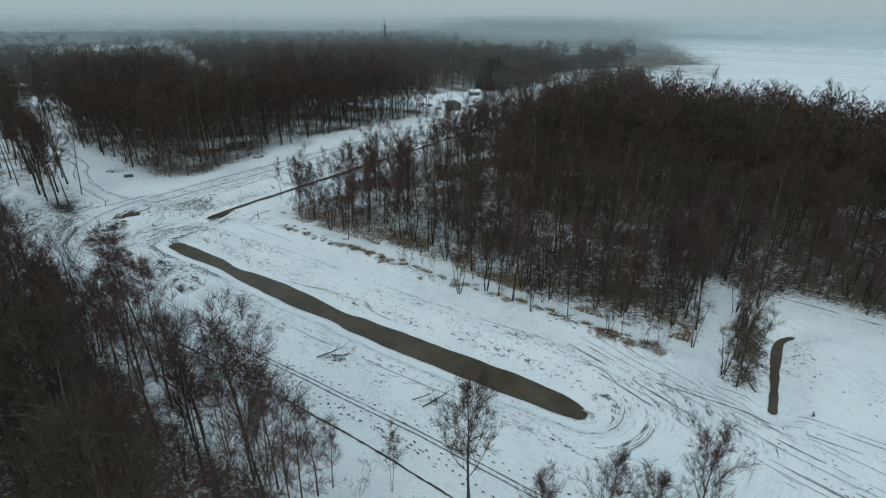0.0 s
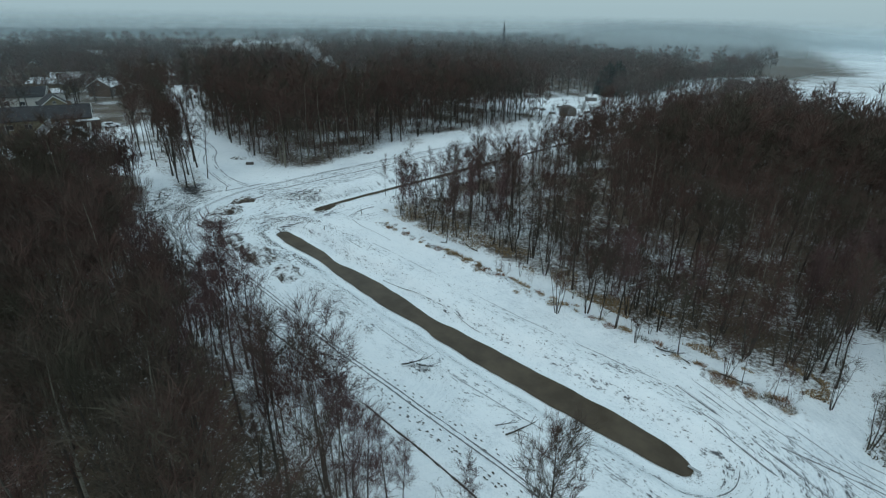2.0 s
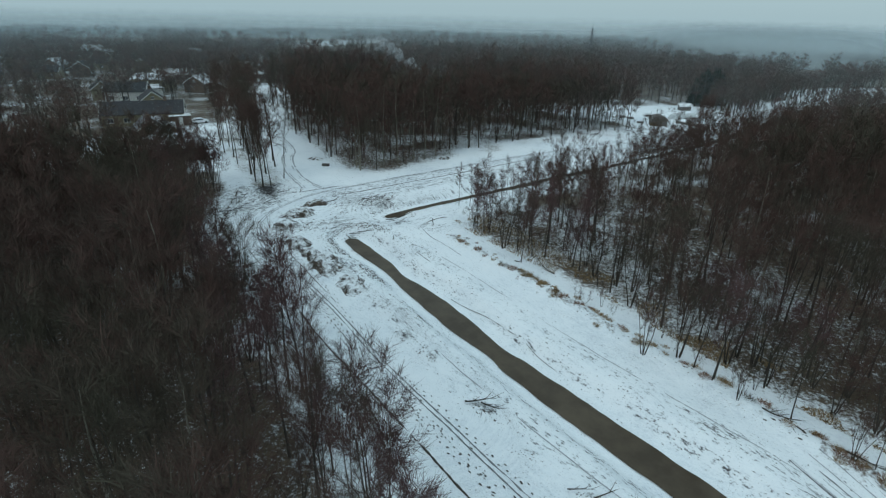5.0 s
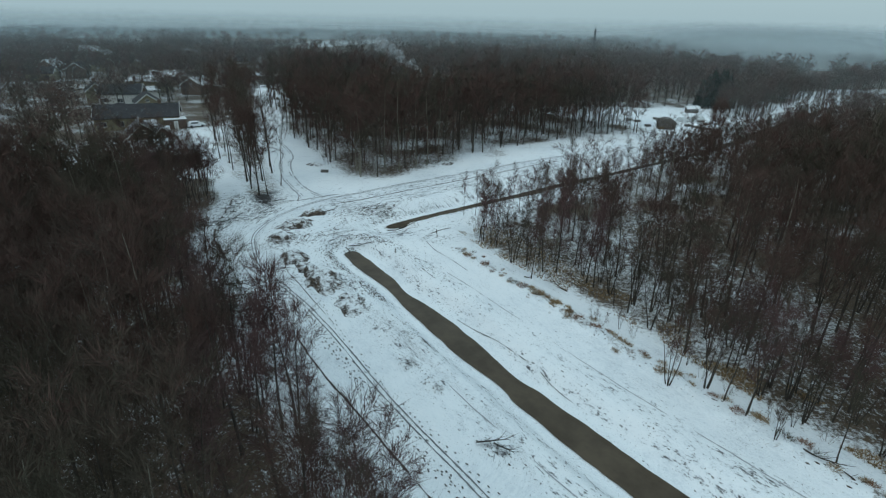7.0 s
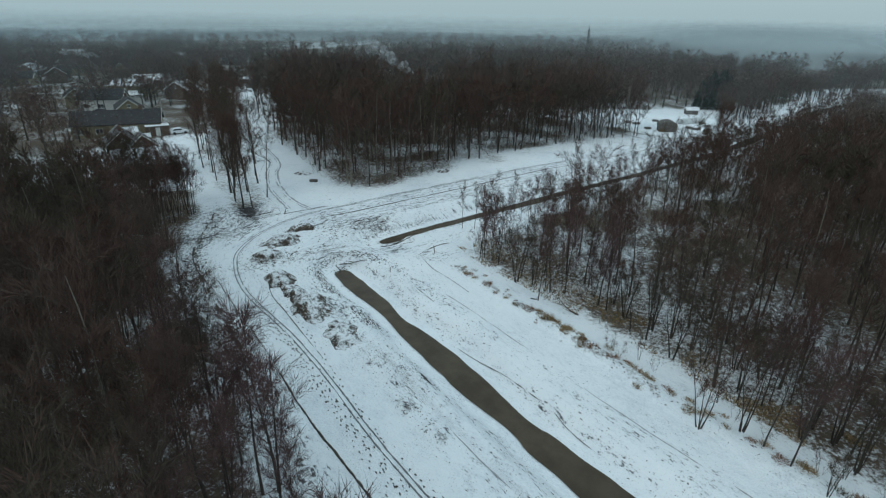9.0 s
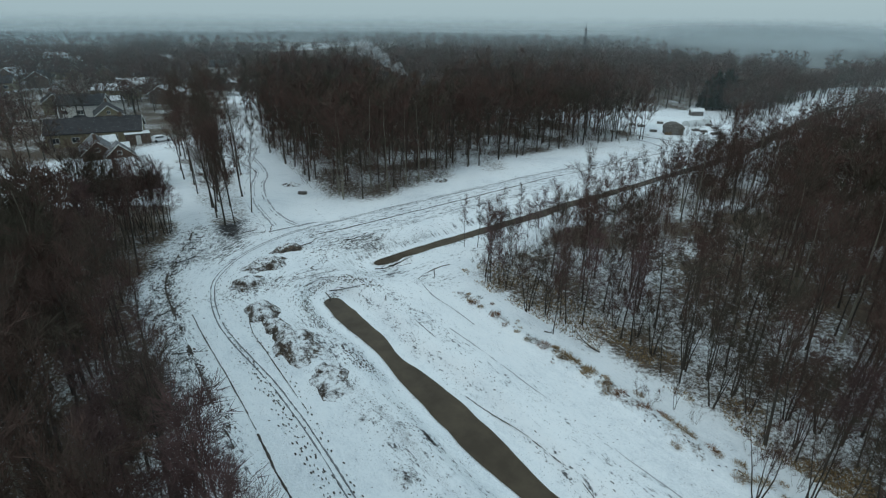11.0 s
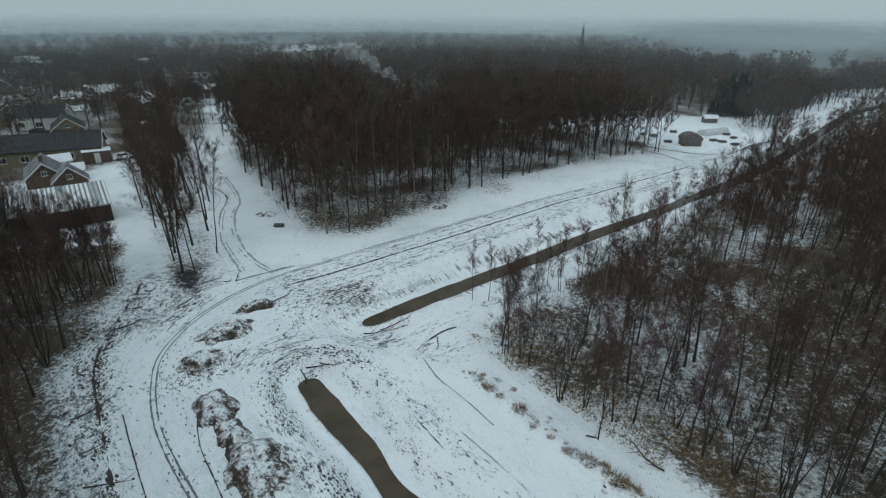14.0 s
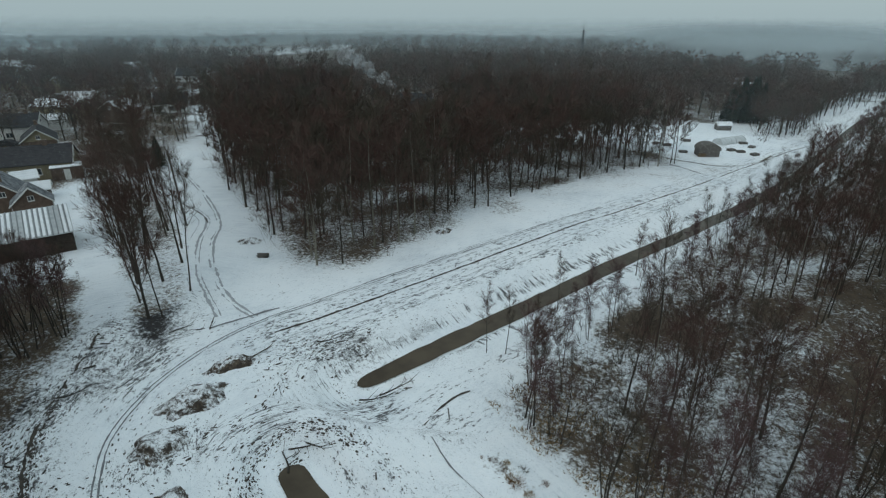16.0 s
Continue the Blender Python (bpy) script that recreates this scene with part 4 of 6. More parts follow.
Bf = scatter(WOOD_BACK, 7.0, wood_rng, house_gap)
Bf = Bf[(edge_depth(WOOD_BACK)(Bf[:, 0], Bf[:, 1]) >= 26) | (Bf[:, 1] >= 190)]
joined_wood("woodland_back_far", Bf, ["far0", "far1", "far2", "far3"], wood_rng, "dark leafless wood behind the road", 0.85, 1.15)
town_gap = lambda x, y: (value_noise(x + 7, y, 26) > 0.30) & (x < -128 - 0.4 * (y - 110))
TW = scatter(WOOD_TOWN, 6.8, wood_rng, town_gap)
LW = np.concatenate([scatter([(-128, 130), (-116, 124), (-101, 122), (-106, 130), (-128, 140)], 7.5, wood_rng), scatter([(-136, 150), (-116, 140), (-104, 140), (-108, 160), (-136, 170)], 4.4, wood_rng)])
joined_wood("woodland_lane", LW, MIDS, wood_rng, "leafless trees between the side lane and the houses", 0.7, 1.0)
joined_wood("woodland_village", TW, ["far0", "far1", "far2", "far3"], wood_rng, "leafless garden and street trees between the houses", 0.65, 1.1)

# woods of the misty distance: patches with fields between, hedgerow trees at the end of sight
FD = scatter([(-620, 190), (-300, 330), (-170, 335), (-60, 405), (70, 345), (100, 330), (150, 480), (230, 760), (-800, 760)], 15, wood_rng,
             lambda x, y: (value_noise(x, y, 110) > 0.44) & (np.hypot(x + 345, y - 450) > 70))
FE = scatter([(-1000, 380), (-800, 420), (-640, 640), (230, 760), (420, 700), (520, 800), (200, 1020), (-700, 1000)], 19, wood_rng, lambda x, y: value_noise(x + 60, y, 75) > 0.55)
joined_wood("woodland_distance", np.concatenate([FD, FE]), ["dist0", "dist1", "dist2"], wood_rng, "misty leafless woods between distant fields", 0.75, 1.1)

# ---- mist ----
# curved see-through sheets, denser further out, stand in for distance haze
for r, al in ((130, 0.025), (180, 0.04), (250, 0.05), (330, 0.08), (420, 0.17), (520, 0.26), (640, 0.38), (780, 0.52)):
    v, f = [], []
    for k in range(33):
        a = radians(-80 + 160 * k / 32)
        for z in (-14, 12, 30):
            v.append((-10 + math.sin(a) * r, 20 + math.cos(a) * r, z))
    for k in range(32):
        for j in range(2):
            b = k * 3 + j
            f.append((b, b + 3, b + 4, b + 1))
    ob = new("mist", mesh_of("mist", v, f, [veil_material("haze_sheet", al, (0.56, 0.66, 0.70), 28 - 0.036 * r, 29.0, r)]))
    tagged(ob, "see-through grey sheet that stands in for misty haze over the distance", "mist", kind="structure")

# ---- tracks, clods and footprints ----
ground_rng = np.random.RandomState(404)


def along(pts, step):
    """Even steps along a plan line: x, y, direction."""
    out = []
    for (ax, ay), (bx, by) in zip(pts[:-1], pts[1:]):
        n = math.hypot(bx - ax, by - ay)
        k = max(1, int(n / step))
        for i in range(k):
            t = i / k
            out.append((ax + (bx - ax) * t, ay + (by - ay) * t, math.atan2(by - ay, bx - ax)))
    return out


def smooth_line(pts, rounds=2):
    for _ in range(rounds):
        q = [pts[0]]
        for a, b in zip(pts[:-1], pts[1:]):
            q += [(a[0] * 0.75 + b[0] * 0.25, a[1] * 0.75 + b[1] * 0.25), (a[0] * 0.25 + b[0] * 0.75, a[1] * 0.25 + b[1] * 0.75)]
        pts = q + [pts[-1]]
    return pts


def shifted(pts, off):
    left, _ = offset_line([(x, y, off) for x, y in pts], 0.0)
    return left


def rut(name, pts, width, mat, label, gaps=0.0, depth=0.03):
    """A narrow worn line that follows the ground, with ragged edges."""
    pts = smooth_line(pts)
    st = along(pts, 0.3 if width < 0.3 else 0.45)
    xs, ys = np.array([p[0] for p in st]), np.array([p[1] for p in st])
    zs = height(xs, ys)
    v, f = [], []
    seed = ground_rng.rand() * 90
    n1 = 0.65 * value_noise(xs + seed, ys, 2.6) + 0.35 * value_noise(xs, ys + seed, 0.8)
    wander = value_noise(xs, ys + seed, 1.7)
    keep = np.clip((n1 - 0.18 - gaps * 0.62) * 7, 0, 1)
    for i, (x, y, a) in enumerate(st):
        w = width * (0.55 + 0.9 * ground_rng.rand()) * 0.5 * keep[i]
        nx, ny = -math.sin(a), math.cos(a)
        o = (wander[i] - 0.5) * width * 0.5 + ground_rng.normal() * width * 0.07
        for s in (-1, 0, 1):
            v.append((x + nx * (s * w + o), y + ny * (s * w + o), zs[i] + 0.03 + (depth if s == 0 else 0.0)))
        if i and keep[i] + keep[i - 1] > 0:
            b = 3 * (i - 1)
            f += [(b, b + 3, b + 4, b + 1), (b + 1, b + 4, b + 5, b + 2)]
    return tagged(new(name, mesh_of(name, v, f, [mat])), label, "track", kind="stuff")


CLODS = []


def clods(pts, spread, per_m, size, stretch=2.2, smooth_it=True, patchy=0.3):
    """Notes lumps of soil strewn along a line."""
    for x, y, a in along(smooth_line(pts) if smooth_it else pts, 0.95 / per_m):
        if float(value_noise(np.array([x + 31]), np.array([y]), 2.4)[0]) < patchy:
            continue
        CLODS.append((x + ground_rng.normal() * spread, y + ground_rng.normal() * spread, a + ground_rng.normal() * 0.25,
                      size * 0.40 * (0.3 + ground_rng.rand() ** 3 * 2.2), stretch))


def clod_field(cx, cy, rx, ry, turn, n, size, stretch=1.6, dirn=None):
    c, s = math.cos(radians(turn)), math.sin(radians(turn))
    for _ in range(int(n * 0.9)):
        u, v = ground_rng.normal() * rx * 0.5, ground_rng.normal() * ry * 0.5
        a = radians(turn if dirn is None else dirn) + ground_rng.normal() * 0.5
        CLODS.append((cx + u * c - v * s, cy + u * s + v * c, a, size * 0.36 * (0.3 + ground_rng.rand() ** 3 * 2.4), stretch))


def build_clods(name, items, mat, label, tall=0.5, low=-0.02):
    a = np.array(items)
    z = height(a[:, 0], a[:, 1])
    v, f = [], []
    for (x, y, t, r, st), zz in zip(a, z):
        b = len(v)
        c, s = math.cos(t), math.sin(t)
        for k in range(6):
            q = math.tau * k / 6
            rr = r * ground_rng.uniform(0.35, 1.4)
            u, w = math.cos(q) * rr * st, math.sin(q) * rr
            v.append((x + u * c - w * s, y + u * s + w * c, zz + low))
        v.append((x + ground_rng.normal() * r * 0.2, y + ground_rng.normal() * r * 0.2, zz + 0.03 + r * tall * ground_rng.rand()))
        f += [(b + k, b + (k + 1) % 6, b + 6) for k in range(6)]
    return tagged(new(name, mesh_of(name, v, f, [mat])), label, "soil", kind="stuff")


EDGE = [(9, 15.5), (1.4, 20.4), (-4.7, 24.7), (-13.5, 30.4), (-20.6, 34.9), (-25.6, 37.8), (-31.5, 42.2), (-38.2, 46.9), (-42.6, 49.8), (-48.4, 53.9)]
BIKE = [(16, 15), (8, 20), (-2, 26.6), (-13.2, 33.5), (-20.7, 38.3), (-26.3, 42.5), (-33.5, 47.2), (-39.1, 50.1), (-44.2, 53.2), (-48, 56.4), (-51.6, 60.7), (-53.0, 66), (-53.2, 71),
        (-51.8, 77.0), (-48.5, 82.5), (-42, 93), (-33.5, 107), (-20, 127)]
rut("road_edge", ROADWAY, 0.27, M_SOIL, "narrow dark line along the edge of the snowy road", 0.0)
rut("path_edge", EDGE[:7], 0.16, M_SOIL, "dark open edge of the path beside the wood", 0.06)
rut("path_edge", EDGE[6:], 0.085, M_SOIL, "dark open edge of the path beside the wood", 0.05, 0.0)
rut("path_edge", [(-27.2, 44), (-33.2, 48.1), (-36.9, 50.7), (-40.6, 53.2), (-43.5, 56.5)], 0.085, M_SOIL, "dark edge line of the path", 0.15, 0.0)
rut("bank_crack", [(-64, 71), (-60, 64), (-57.2, 59.6), (-54.7, 56.7), (-51.4, 54.2), (-47.8, 51.7), (-43.6, 48.6), (-39.5, 45.6), (-35.4, 42.6), (-31.5, 39.9)], 0.22, M_SOIL, "dark ragged earth edge beside the wood", 0.15, 0.0)
rut("wheel_track", shifted(BIKE, 0.2), 0.11, M_TRODDEN, "narrow wheel track pressed into the snow", 0.05)
rut("wheel_track", shifted(BIKE, -0.2), 0.11, M_TRODDEN, "narrow wheel track pressed into the snow", 0.05)
rut("bank_crack", [(-21.5, 54.3), (-15.3, 50.9), (-11.5, 48.6), (-6.9, 45.0), (-4.9, 43.7)], 0.12, M_SOIL, "dark crack along the snowy bank", 0.3, 0.0)
rut("bank_crack", [(-36.4, 67.4), (-34.0, 66.5), (-30.8, 64.0), (-28.1, 61.9), (-25.7, 60.0), (-18, 54.5)], 0.12, M_SOIL, "dark broken line along the snowy bank", 0.55)
LANE_A = [(-104, 119), (-88.2, 106.9), (-78.4, 102.4), (-75.4, 99.6), (-72.2, 93.6), (-65.4, 85.4), (-58.9, 80.1), (-55.5, 77.4)]
LANE_B = [(-100, 122), (-84, 110), (-73.2, 100.4), (-68.8, 92.3), (-60.8, 84.1), (-55.5, 80.4), (-51.6, 79.0)]
for ln, w, g in ((LANE_A, 0.30, 0.15), (LANE_B, 0.30, 0.15), (shifted(LANE_A, 0.45), 0.14, 0.4), (shifted(LANE_B, -0.5), 0.22, 0.3), (shifted(LANE_A, -1.1), 0.10, 0.5)):
    rut("wheel_track", ln, w, M_SLUSH, "wheel track of the side lane in the snow", g, 0.0)
rut("lane_edge", LANE_A[1:4], 0.22, M_SOIL, "dark edge of the side lane", 0.1)
rut("lane_edge", [(-54.8, 75.6), (-52.3, 79.4), (-50.6, 81.4)], 0.3, M_TRODDEN, "slushy line across the mouth of the lane")
rut("lane_edge", [(-55.9, 77.4), (-54.7, 75.2)], 0.2, M_SOIL, "dark soil line at the mouth of the lane")
rut("bank_rut", [(-29.9, 69.3), (-29.4, 71.6), (-28.7, 73.4), (-27.6, 74.4)], 0.2, M_SOIL, "dark curved rut by the bank", 0.1)
rut("bank_rut", [(-28.9, 68.3), (-27.3, 66.5), (-25.8, 65.3), (-23.2, 63.8), (-20.7, 61.9)], 0.10, M_TRODDEN, "faint curved rut by the bank", 0.3)
for off, w, g in ((-1.4, 0.08, 0.55), (-2.2, 0.12, 0.5), (-3.3, 0.16, 0.5), (-4.0, 0.10, 0.6), (1.0, 0.08, 0.5), (2.2, 0.10, 0.45), (3.0, 0.08, 0.55), (3.9, 0.10, 0.5)):
    rut("road_rut", shifted(ROADWAY[:10], off), w, M_SLUSH, "broken rut along the snowy road", g)
# heavy vehicle tracks at the near junction
HEAVY = [(12.5, 38.6), (17.0, 33.0), (20.6, 28.4), (25.0, 23.4), (31, 17)]
for k in range(15):
    off = -1.8 + k * 0.42 + ground_rng.normal() * 0.1
    rut("wheel_track", shifted(HEAVY, off), (0.13, 0.08, 0.06)[k % 3], M_TRODDEN if k % 3 == 0 else M_SLUSH, "broken vehicle track through the snow", 0.45 + 0.2 * ground_rng.rand())
for off, w, g in ((0, 0.12, 0.45), (1.6, 0.09, 0.5), (0.5, 0.06, 0.6), (2.2, 0.06, 0.6)):
    rut("wheel_track", shifted([(18.5, 32.6), (23.1, 30.2), (28, 26.8), (38, 20)], off), w, M_TRODDEN, "curving vehicle track in the snow", g)
rut("wheel_track", [(11, 36.2), (14.3, 34.8), (15.4, 32.2), (15.2, 29.6), (14.2, 27.8), (11.6, 26.9)], 0.09, M_TRODDEN, "turning track round the end of the ditch", 0.35)
rut("wheel_track", [(36, 49.0), (40.5, 46.0), (44.6, 42.6), (52, 37)], 0.22, M_TRODDEN, "trodden strip of the field path", 0.3)
for off in (6.4,):
    rut("wheel_track", shifted([(p[0], p[1]) for p in DITCH[4:14]], off), 0.10, M_SLUSH, "faint wheel line along the bank", 0.45)
for off in (-5.6,):
    rut("wheel_track", shifted([(p[0], p[1]) for p in DITCH[6:14]], off), 0.09, M_SLUSH, "faint wheel line along the ditch", 0.45)

def heap_material():
    """Dug soil, brown and damp, with wet snow lying where it is flat."""
    m, nt, ln, b = material("heaped_soil", 0.85, 0.25)
    p = position(nt)
    a, f, g = tex_noise(nt, ln, 1.6, 5, 0.65, p), tex_noise(nt, ln, 5.0, 4, 0.7, p), tex_noise(nt, ln, 15, 2, 0.6, p)
    earth = ramp(nt, ln, math_node(nt, ln, "ADD", math_node(nt, ln, "MULTIPLY", a, 0.5), math_node(nt, ln, "MULTIPLY", f, 0.5)),
                 [(0.36, (0.032, 0.027, 0.024)), (0.5, (0.080, 0.062, 0.048)), (0.66, (0.18, 0.140, 0.100))])
    geo, sep = nt.new("ShaderNodeNewGeometry"), nt.new("ShaderNodeSeparateXYZ")
    ln.new(geo.outputs["Normal"], sep.inputs[0])
    lie = math_node(nt, ln, "ADD", math_node(nt, ln, "MULTIPLY", sep.outputs["Z"], 0.62), math_node(nt, ln, "MULTIPLY", f, 0.5))
    lie = math_node(nt, ln, "ADD", lie, math_node(nt, ln, "ADD", math_node(nt, ln, "MULTIPLY", a, 0.55), math_node(nt, ln, "MULTIPLY", g, 0.3)))
    cover = math_node(nt, ln, "MULTIPLY", math_node(nt, ln, "SUBTRACT", lie, 1.12), 6.0, True)
    ln.new(mix_col(nt, ln, cover, earth, (0.80, 0.83, 0.86)), b.inputs["Base Color"])
    bump(nt, ln, b, math_node(nt, ln, "ADD", f, math_node(nt, ln, "MULTIPLY", g, 0.5)), 0.7, 0.12)
    return m


M_HEAP = heap_material()


def earth_mound(x, y, ra, rb, turn, tall, seed):
    """A tipped heap: uneven outline, lumps, and a hollow in the top."""
    rng = np.random.RandomState(seed)
    c, s = math.cos(radians(turn)), math.sin(radians(turn))
    rings, seg = 16, 46
    rim_r = [1 + 0.16 * math.sin(2 * math.tau * k / seg + seed) + 0.12 * math.sin(5 * math.tau * k / seg + 2 * seed) + rng.normal() * 0.035 for k in range(seg)]
    v, f = [(x, y)], []
    q = [0.0]
    for i in range(1, rings + 1):
        for k in range(seg):
            t = i / rings
            a = math.tau * (k + 0.5 * (i % 2)) / seg
            u, w = math.cos(a) * t * ra * rim_r[k] * 1.25, math.sin(a) * t * rb * rim_r[k] * 1.25
            v.append((x + u * c - w * s + rng.normal() * 0.02, y + u * s + w * c + rng.normal() * 0.02))
            q.append(t)
    v, q = np.array(v), np.array(q)
    lump = 0.40 + 0.75 * value_noise(v[:, 0] + seed, v[:, 1], 0.9) + 0.55 * value_noise(v[:, 0], v[:, 1] + seed, 0.42) + 0.25 * value_noise(v[:, 0] + 7, v[:, 1], 0.2) - 0.35 * np.exp(-(q / 0.35) ** 2)
    z = height(v[:, 0], v[:, 1]) + tall * 0.60 * (1 - smooth(0.2, 1.0, q)) * lump - 0.06 * smooth(0.85, 1.0, q) + 0.05 * (1 - q)
    f += [(0, 1 + k, 1 + (k + 1) % seg) for k in range(seg)]
    for i in range(rings - 1):
        b0, b1 = 1 + i * seg, 1 + (i + 1) * seg
        f += [(b0 + k, b1 + k, b1 + (k + 1) % seg, b0 + (k + 1) % seg) for k in range(seg)]
    ob = new("earth_mound", mesh_of("earth_mound", np.concatenate([v, z[:, None]], 1), f, [M_HEAP], smooth=True))
    tagged(ob, "tipped heap of brown soil half covered with wet snow", "soil heap", "spoil heaps beside the ditch")


for n, (hx, hy, ra, rb, turn, hz) in enumerate(HEAPS[:7] + [(-65.2, 95.9, 1.6, 1.0, 40, 0.5), (-41.2, 108.0, 1.4, 0.7, 60, 0.5)]):
    earth_mound(hx, hy, ra, rb, turn, hz, 600 + n)

# strewn soil
for hx, hy, ra, rb, turn, hz in HEAPS:
    clod_field(hx, hy, ra * 1.25, rb * 1.4, turn, int(50 + 130 * ra * rb * hz), 0.075, 1.4)
clods([(-64, 71), (-60, 64), (-54.7, 56.9), (-47.8, 51.7), (-39.5, 45.6), (-33, 41.5)], 0.22, 40, 0.13)
clods([(-64, 73), (-61, 65.5), (-57.0, 57.4), (-49.5, 51.0), (-40.5, 44.2), (-32, 38.8)], 1.4, 34, 0.12)
clods([(-66, 74), (-62.5, 66.5), (-58.4, 58.4), (-51.0, 52.0)], 1.6, 30, 0.12, 3.0)
clods([(-33.0, 65.8), (-36.2, 66.9), (-39.7, 66.6), (-40.9, 63.0), (-39.2, 60.0), (-34.9, 56.0), (-30.4, 53.7), (-27.2, 52.1)], 0.42, 44, 0.115)
for off, sp, pm, sz in ((-2.7, 0.28, 26, 0.10), (-3.5, 0.4, 18, 0.08), (2.6, 0.25, 18, 0.07), (4.6, 0.8, 16, 0.06)):
    clods(shifted([(p[0], p[1]) for p in DITCH[:7]], off), sp, pm, sz, 1.9, True, 0.25)
clods([(-40.6, 62.0), (-39.7, 66.5), (-36.1, 66.9), (-31.6, 65.3), (-27.5, 62.4), (-22, 58.6)], 0.5, 18, 0.09, 2.0)
clods([(-45, 72.5), (-42.6, 68.6), (-43.6, 63.5), (-46.0, 59.0)], 0.8, 12, 0.12, 3.2)
clods([(-35.5, 67.0), (-39.0, 67.6), (-42.0, 65.4), (-41.5, 61.0), (-38.5, 57.5)], 0.6, 9, 0.10)
clods([(-37.5, 64.9), (-38.6, 63.6), (-38.0, 62.2)], 0.25, 22, 0.13, 1.4)
clods([(-36.1, 70.9), (-34.0, 72.3), (-32.6, 73.8)], 0.16, 14, 0.16)
clods([(-40.6, 74.8), (-39.0, 72.2), (-36.2, 70.9)], 0.3, 16, 0.12)
clod_field(-42.0, 77.4, 6.0, 2.6, 58, 520, 0.14, 2.8)
clod_field(-44.6, 74.4, 3.4, 2.0, 58, 150, 0.14, 3.4)
clod_field(-45.5, 76.0, 4.0, 3.0, 40, 110, 0.14, 2.4)
clod_field(-42.5, 66.0, 5.5, 3.5, 40, 120, 0.13, 3.0)
clod_field(-44.0, 62.0, 5.0, 2.5, 50, 90, 0.12, 3.0)
clods([(-40, 68.4), (-34.8, 69.4), (-31.0, 69.2), (-28.5, 69.3), (-24.8, 69.9)], 0.35, 7, 0.07)
clods([(-41, 69.4), (-34.8, 70.2), (-30.0, 70.4)], 0.35, 5, 0.08)
clod_field(-60.5, 74.5, 6, 3.5, 45, 240, 0.09, 2.2)
clod_field(-58.5, 66.0, 5, 2.8, 60, 200, 0.09, 2.2)
for off, sp, pm, sz in ((2.6, 0.5, 6.0, 0.04), (4.2, 0.9, 7.0, 0.04), (6.5, 1.4, 6.0, 0.035), (-2.8, 0.6, 5.0, 0.04), (-4.5, 1.0, 4.0, 0.04)):
    clods(shifted([(p[0], p[1]) for p in DITCH], off), sp, pm, sz, 2.2, True, 0.52)
for off, sp, pm, sz in ((3.0, 0.5, 10.0, 0.055), (4.4, 0.6, 9.0, 0.055), (6.0, 0.9, 5, 0.05), (-3.4, 0.7, 3, 0.05)):
    clods(shifted([(p[0], p[1]) for p in CANAL[:10]], off), sp, pm, sz, 2.2, True, 0.42)
clods([(-24, 67.5), (-16.4, 62.1), (-8.8, 57), (-2, 51.6), (3, 48.2), (9, 44.6), (15, 40.4), (21, 36.4)], 0.55, 8, 0.10)
clods(HEAVY, 1.4, 9, 0.08, 3.0)
clods([(12.6, 35.6), (15.3, 33.0), (15.6, 29.6), (13.6, 27.2)], 0.25, 7, 0.08)
clods([(29.2, 29.0), (32.4, 33.4), (34.6, 37.6)], 0.3, 7, 0.10)
clod_field(36.2, 31.4, 2.0, 1.6, 20, 70, 0.14, 1.4)
clods([(37, 46.0), (41, 43.6), (46, 40.0)], 0.4, 7, 0.09)
clod_field(-9.4, 35.0, 2.2, 0.8, -20, 60, 0.08, 3.0)
for x, y, a in along([(p[0], p[1]) for p in CANAL[1:6]], 0.5):
    for _ in range(3):
        e = ground_rng.uniform(2.2, 4.8)
        CLODS.append((x - math.sin(a) * e + ground_rng.normal() * 0.2, y + math.cos(a) * e, a + 1.57 + ground_rng.normal() * 0.4, 0.02 * ground_rng.uniform(0.6, 1.7), ground_rng.uniform(3, 8)))
for x, y, a in along([(p[0], p[1]) for p in DITCH], 0.4):
    for sg in (-1, 1):
        e = sg * (1.9 + abs(ground_rng.normal()) * 1.4)
        CLODS.append((x - math.sin(a) * e, y + math.cos(a) * e, a + ground_rng.normal() * 0.2, 0.03 * ground_rng.uniform(0.4, 1.6), 5))
build_clods("soil_clods", CLODS, M_SOIL, "dark lumps of wet soil strewn over the snow")
SPECKS = []
for _ in range(8000):
    x, y = ground_rng.uniform(-62, 42), ground_rng.uniform(16, 100)
    if value_noise(x, y, 4.0) * 0.6 + value_noise(x + 9, y, 11.0) * 0.6 > 0.66:
        SPECKS.append((x, y, ground_rng.rand() * 6.3, 0.022 * (0.5 + ground_rng.rand() ** 3 * 3), 1.7))
sp = np.array(SPECKS)
okay = np.ones(len(sp), bool)
for pts in (DITCH, CANAL, POND):
    dd, ww = near_line(sp[:, 0], sp[:, 1], pts)
    okay &= dd > ww + 0.4
build_clods("soil_crumbs", sp[okay], M_SOIL, "small dark crumbs of soil and stubble in the snow", 0.3)


def footprints(pts, spread, name="footprints"):
    items = []
    for i, (x, y, a) in enumerate(along(smooth_line(pts), 0.5)):
        s = 0.16 * (1 if i % 2 else -1)
        items.append((x - math.sin(a) * s + ground_rng.normal() * spread, y + math.cos(a) * s + ground_rng.normal() * spread, a + ground_rng.normal() * 0.15, 0.062, 2.3))
    return items


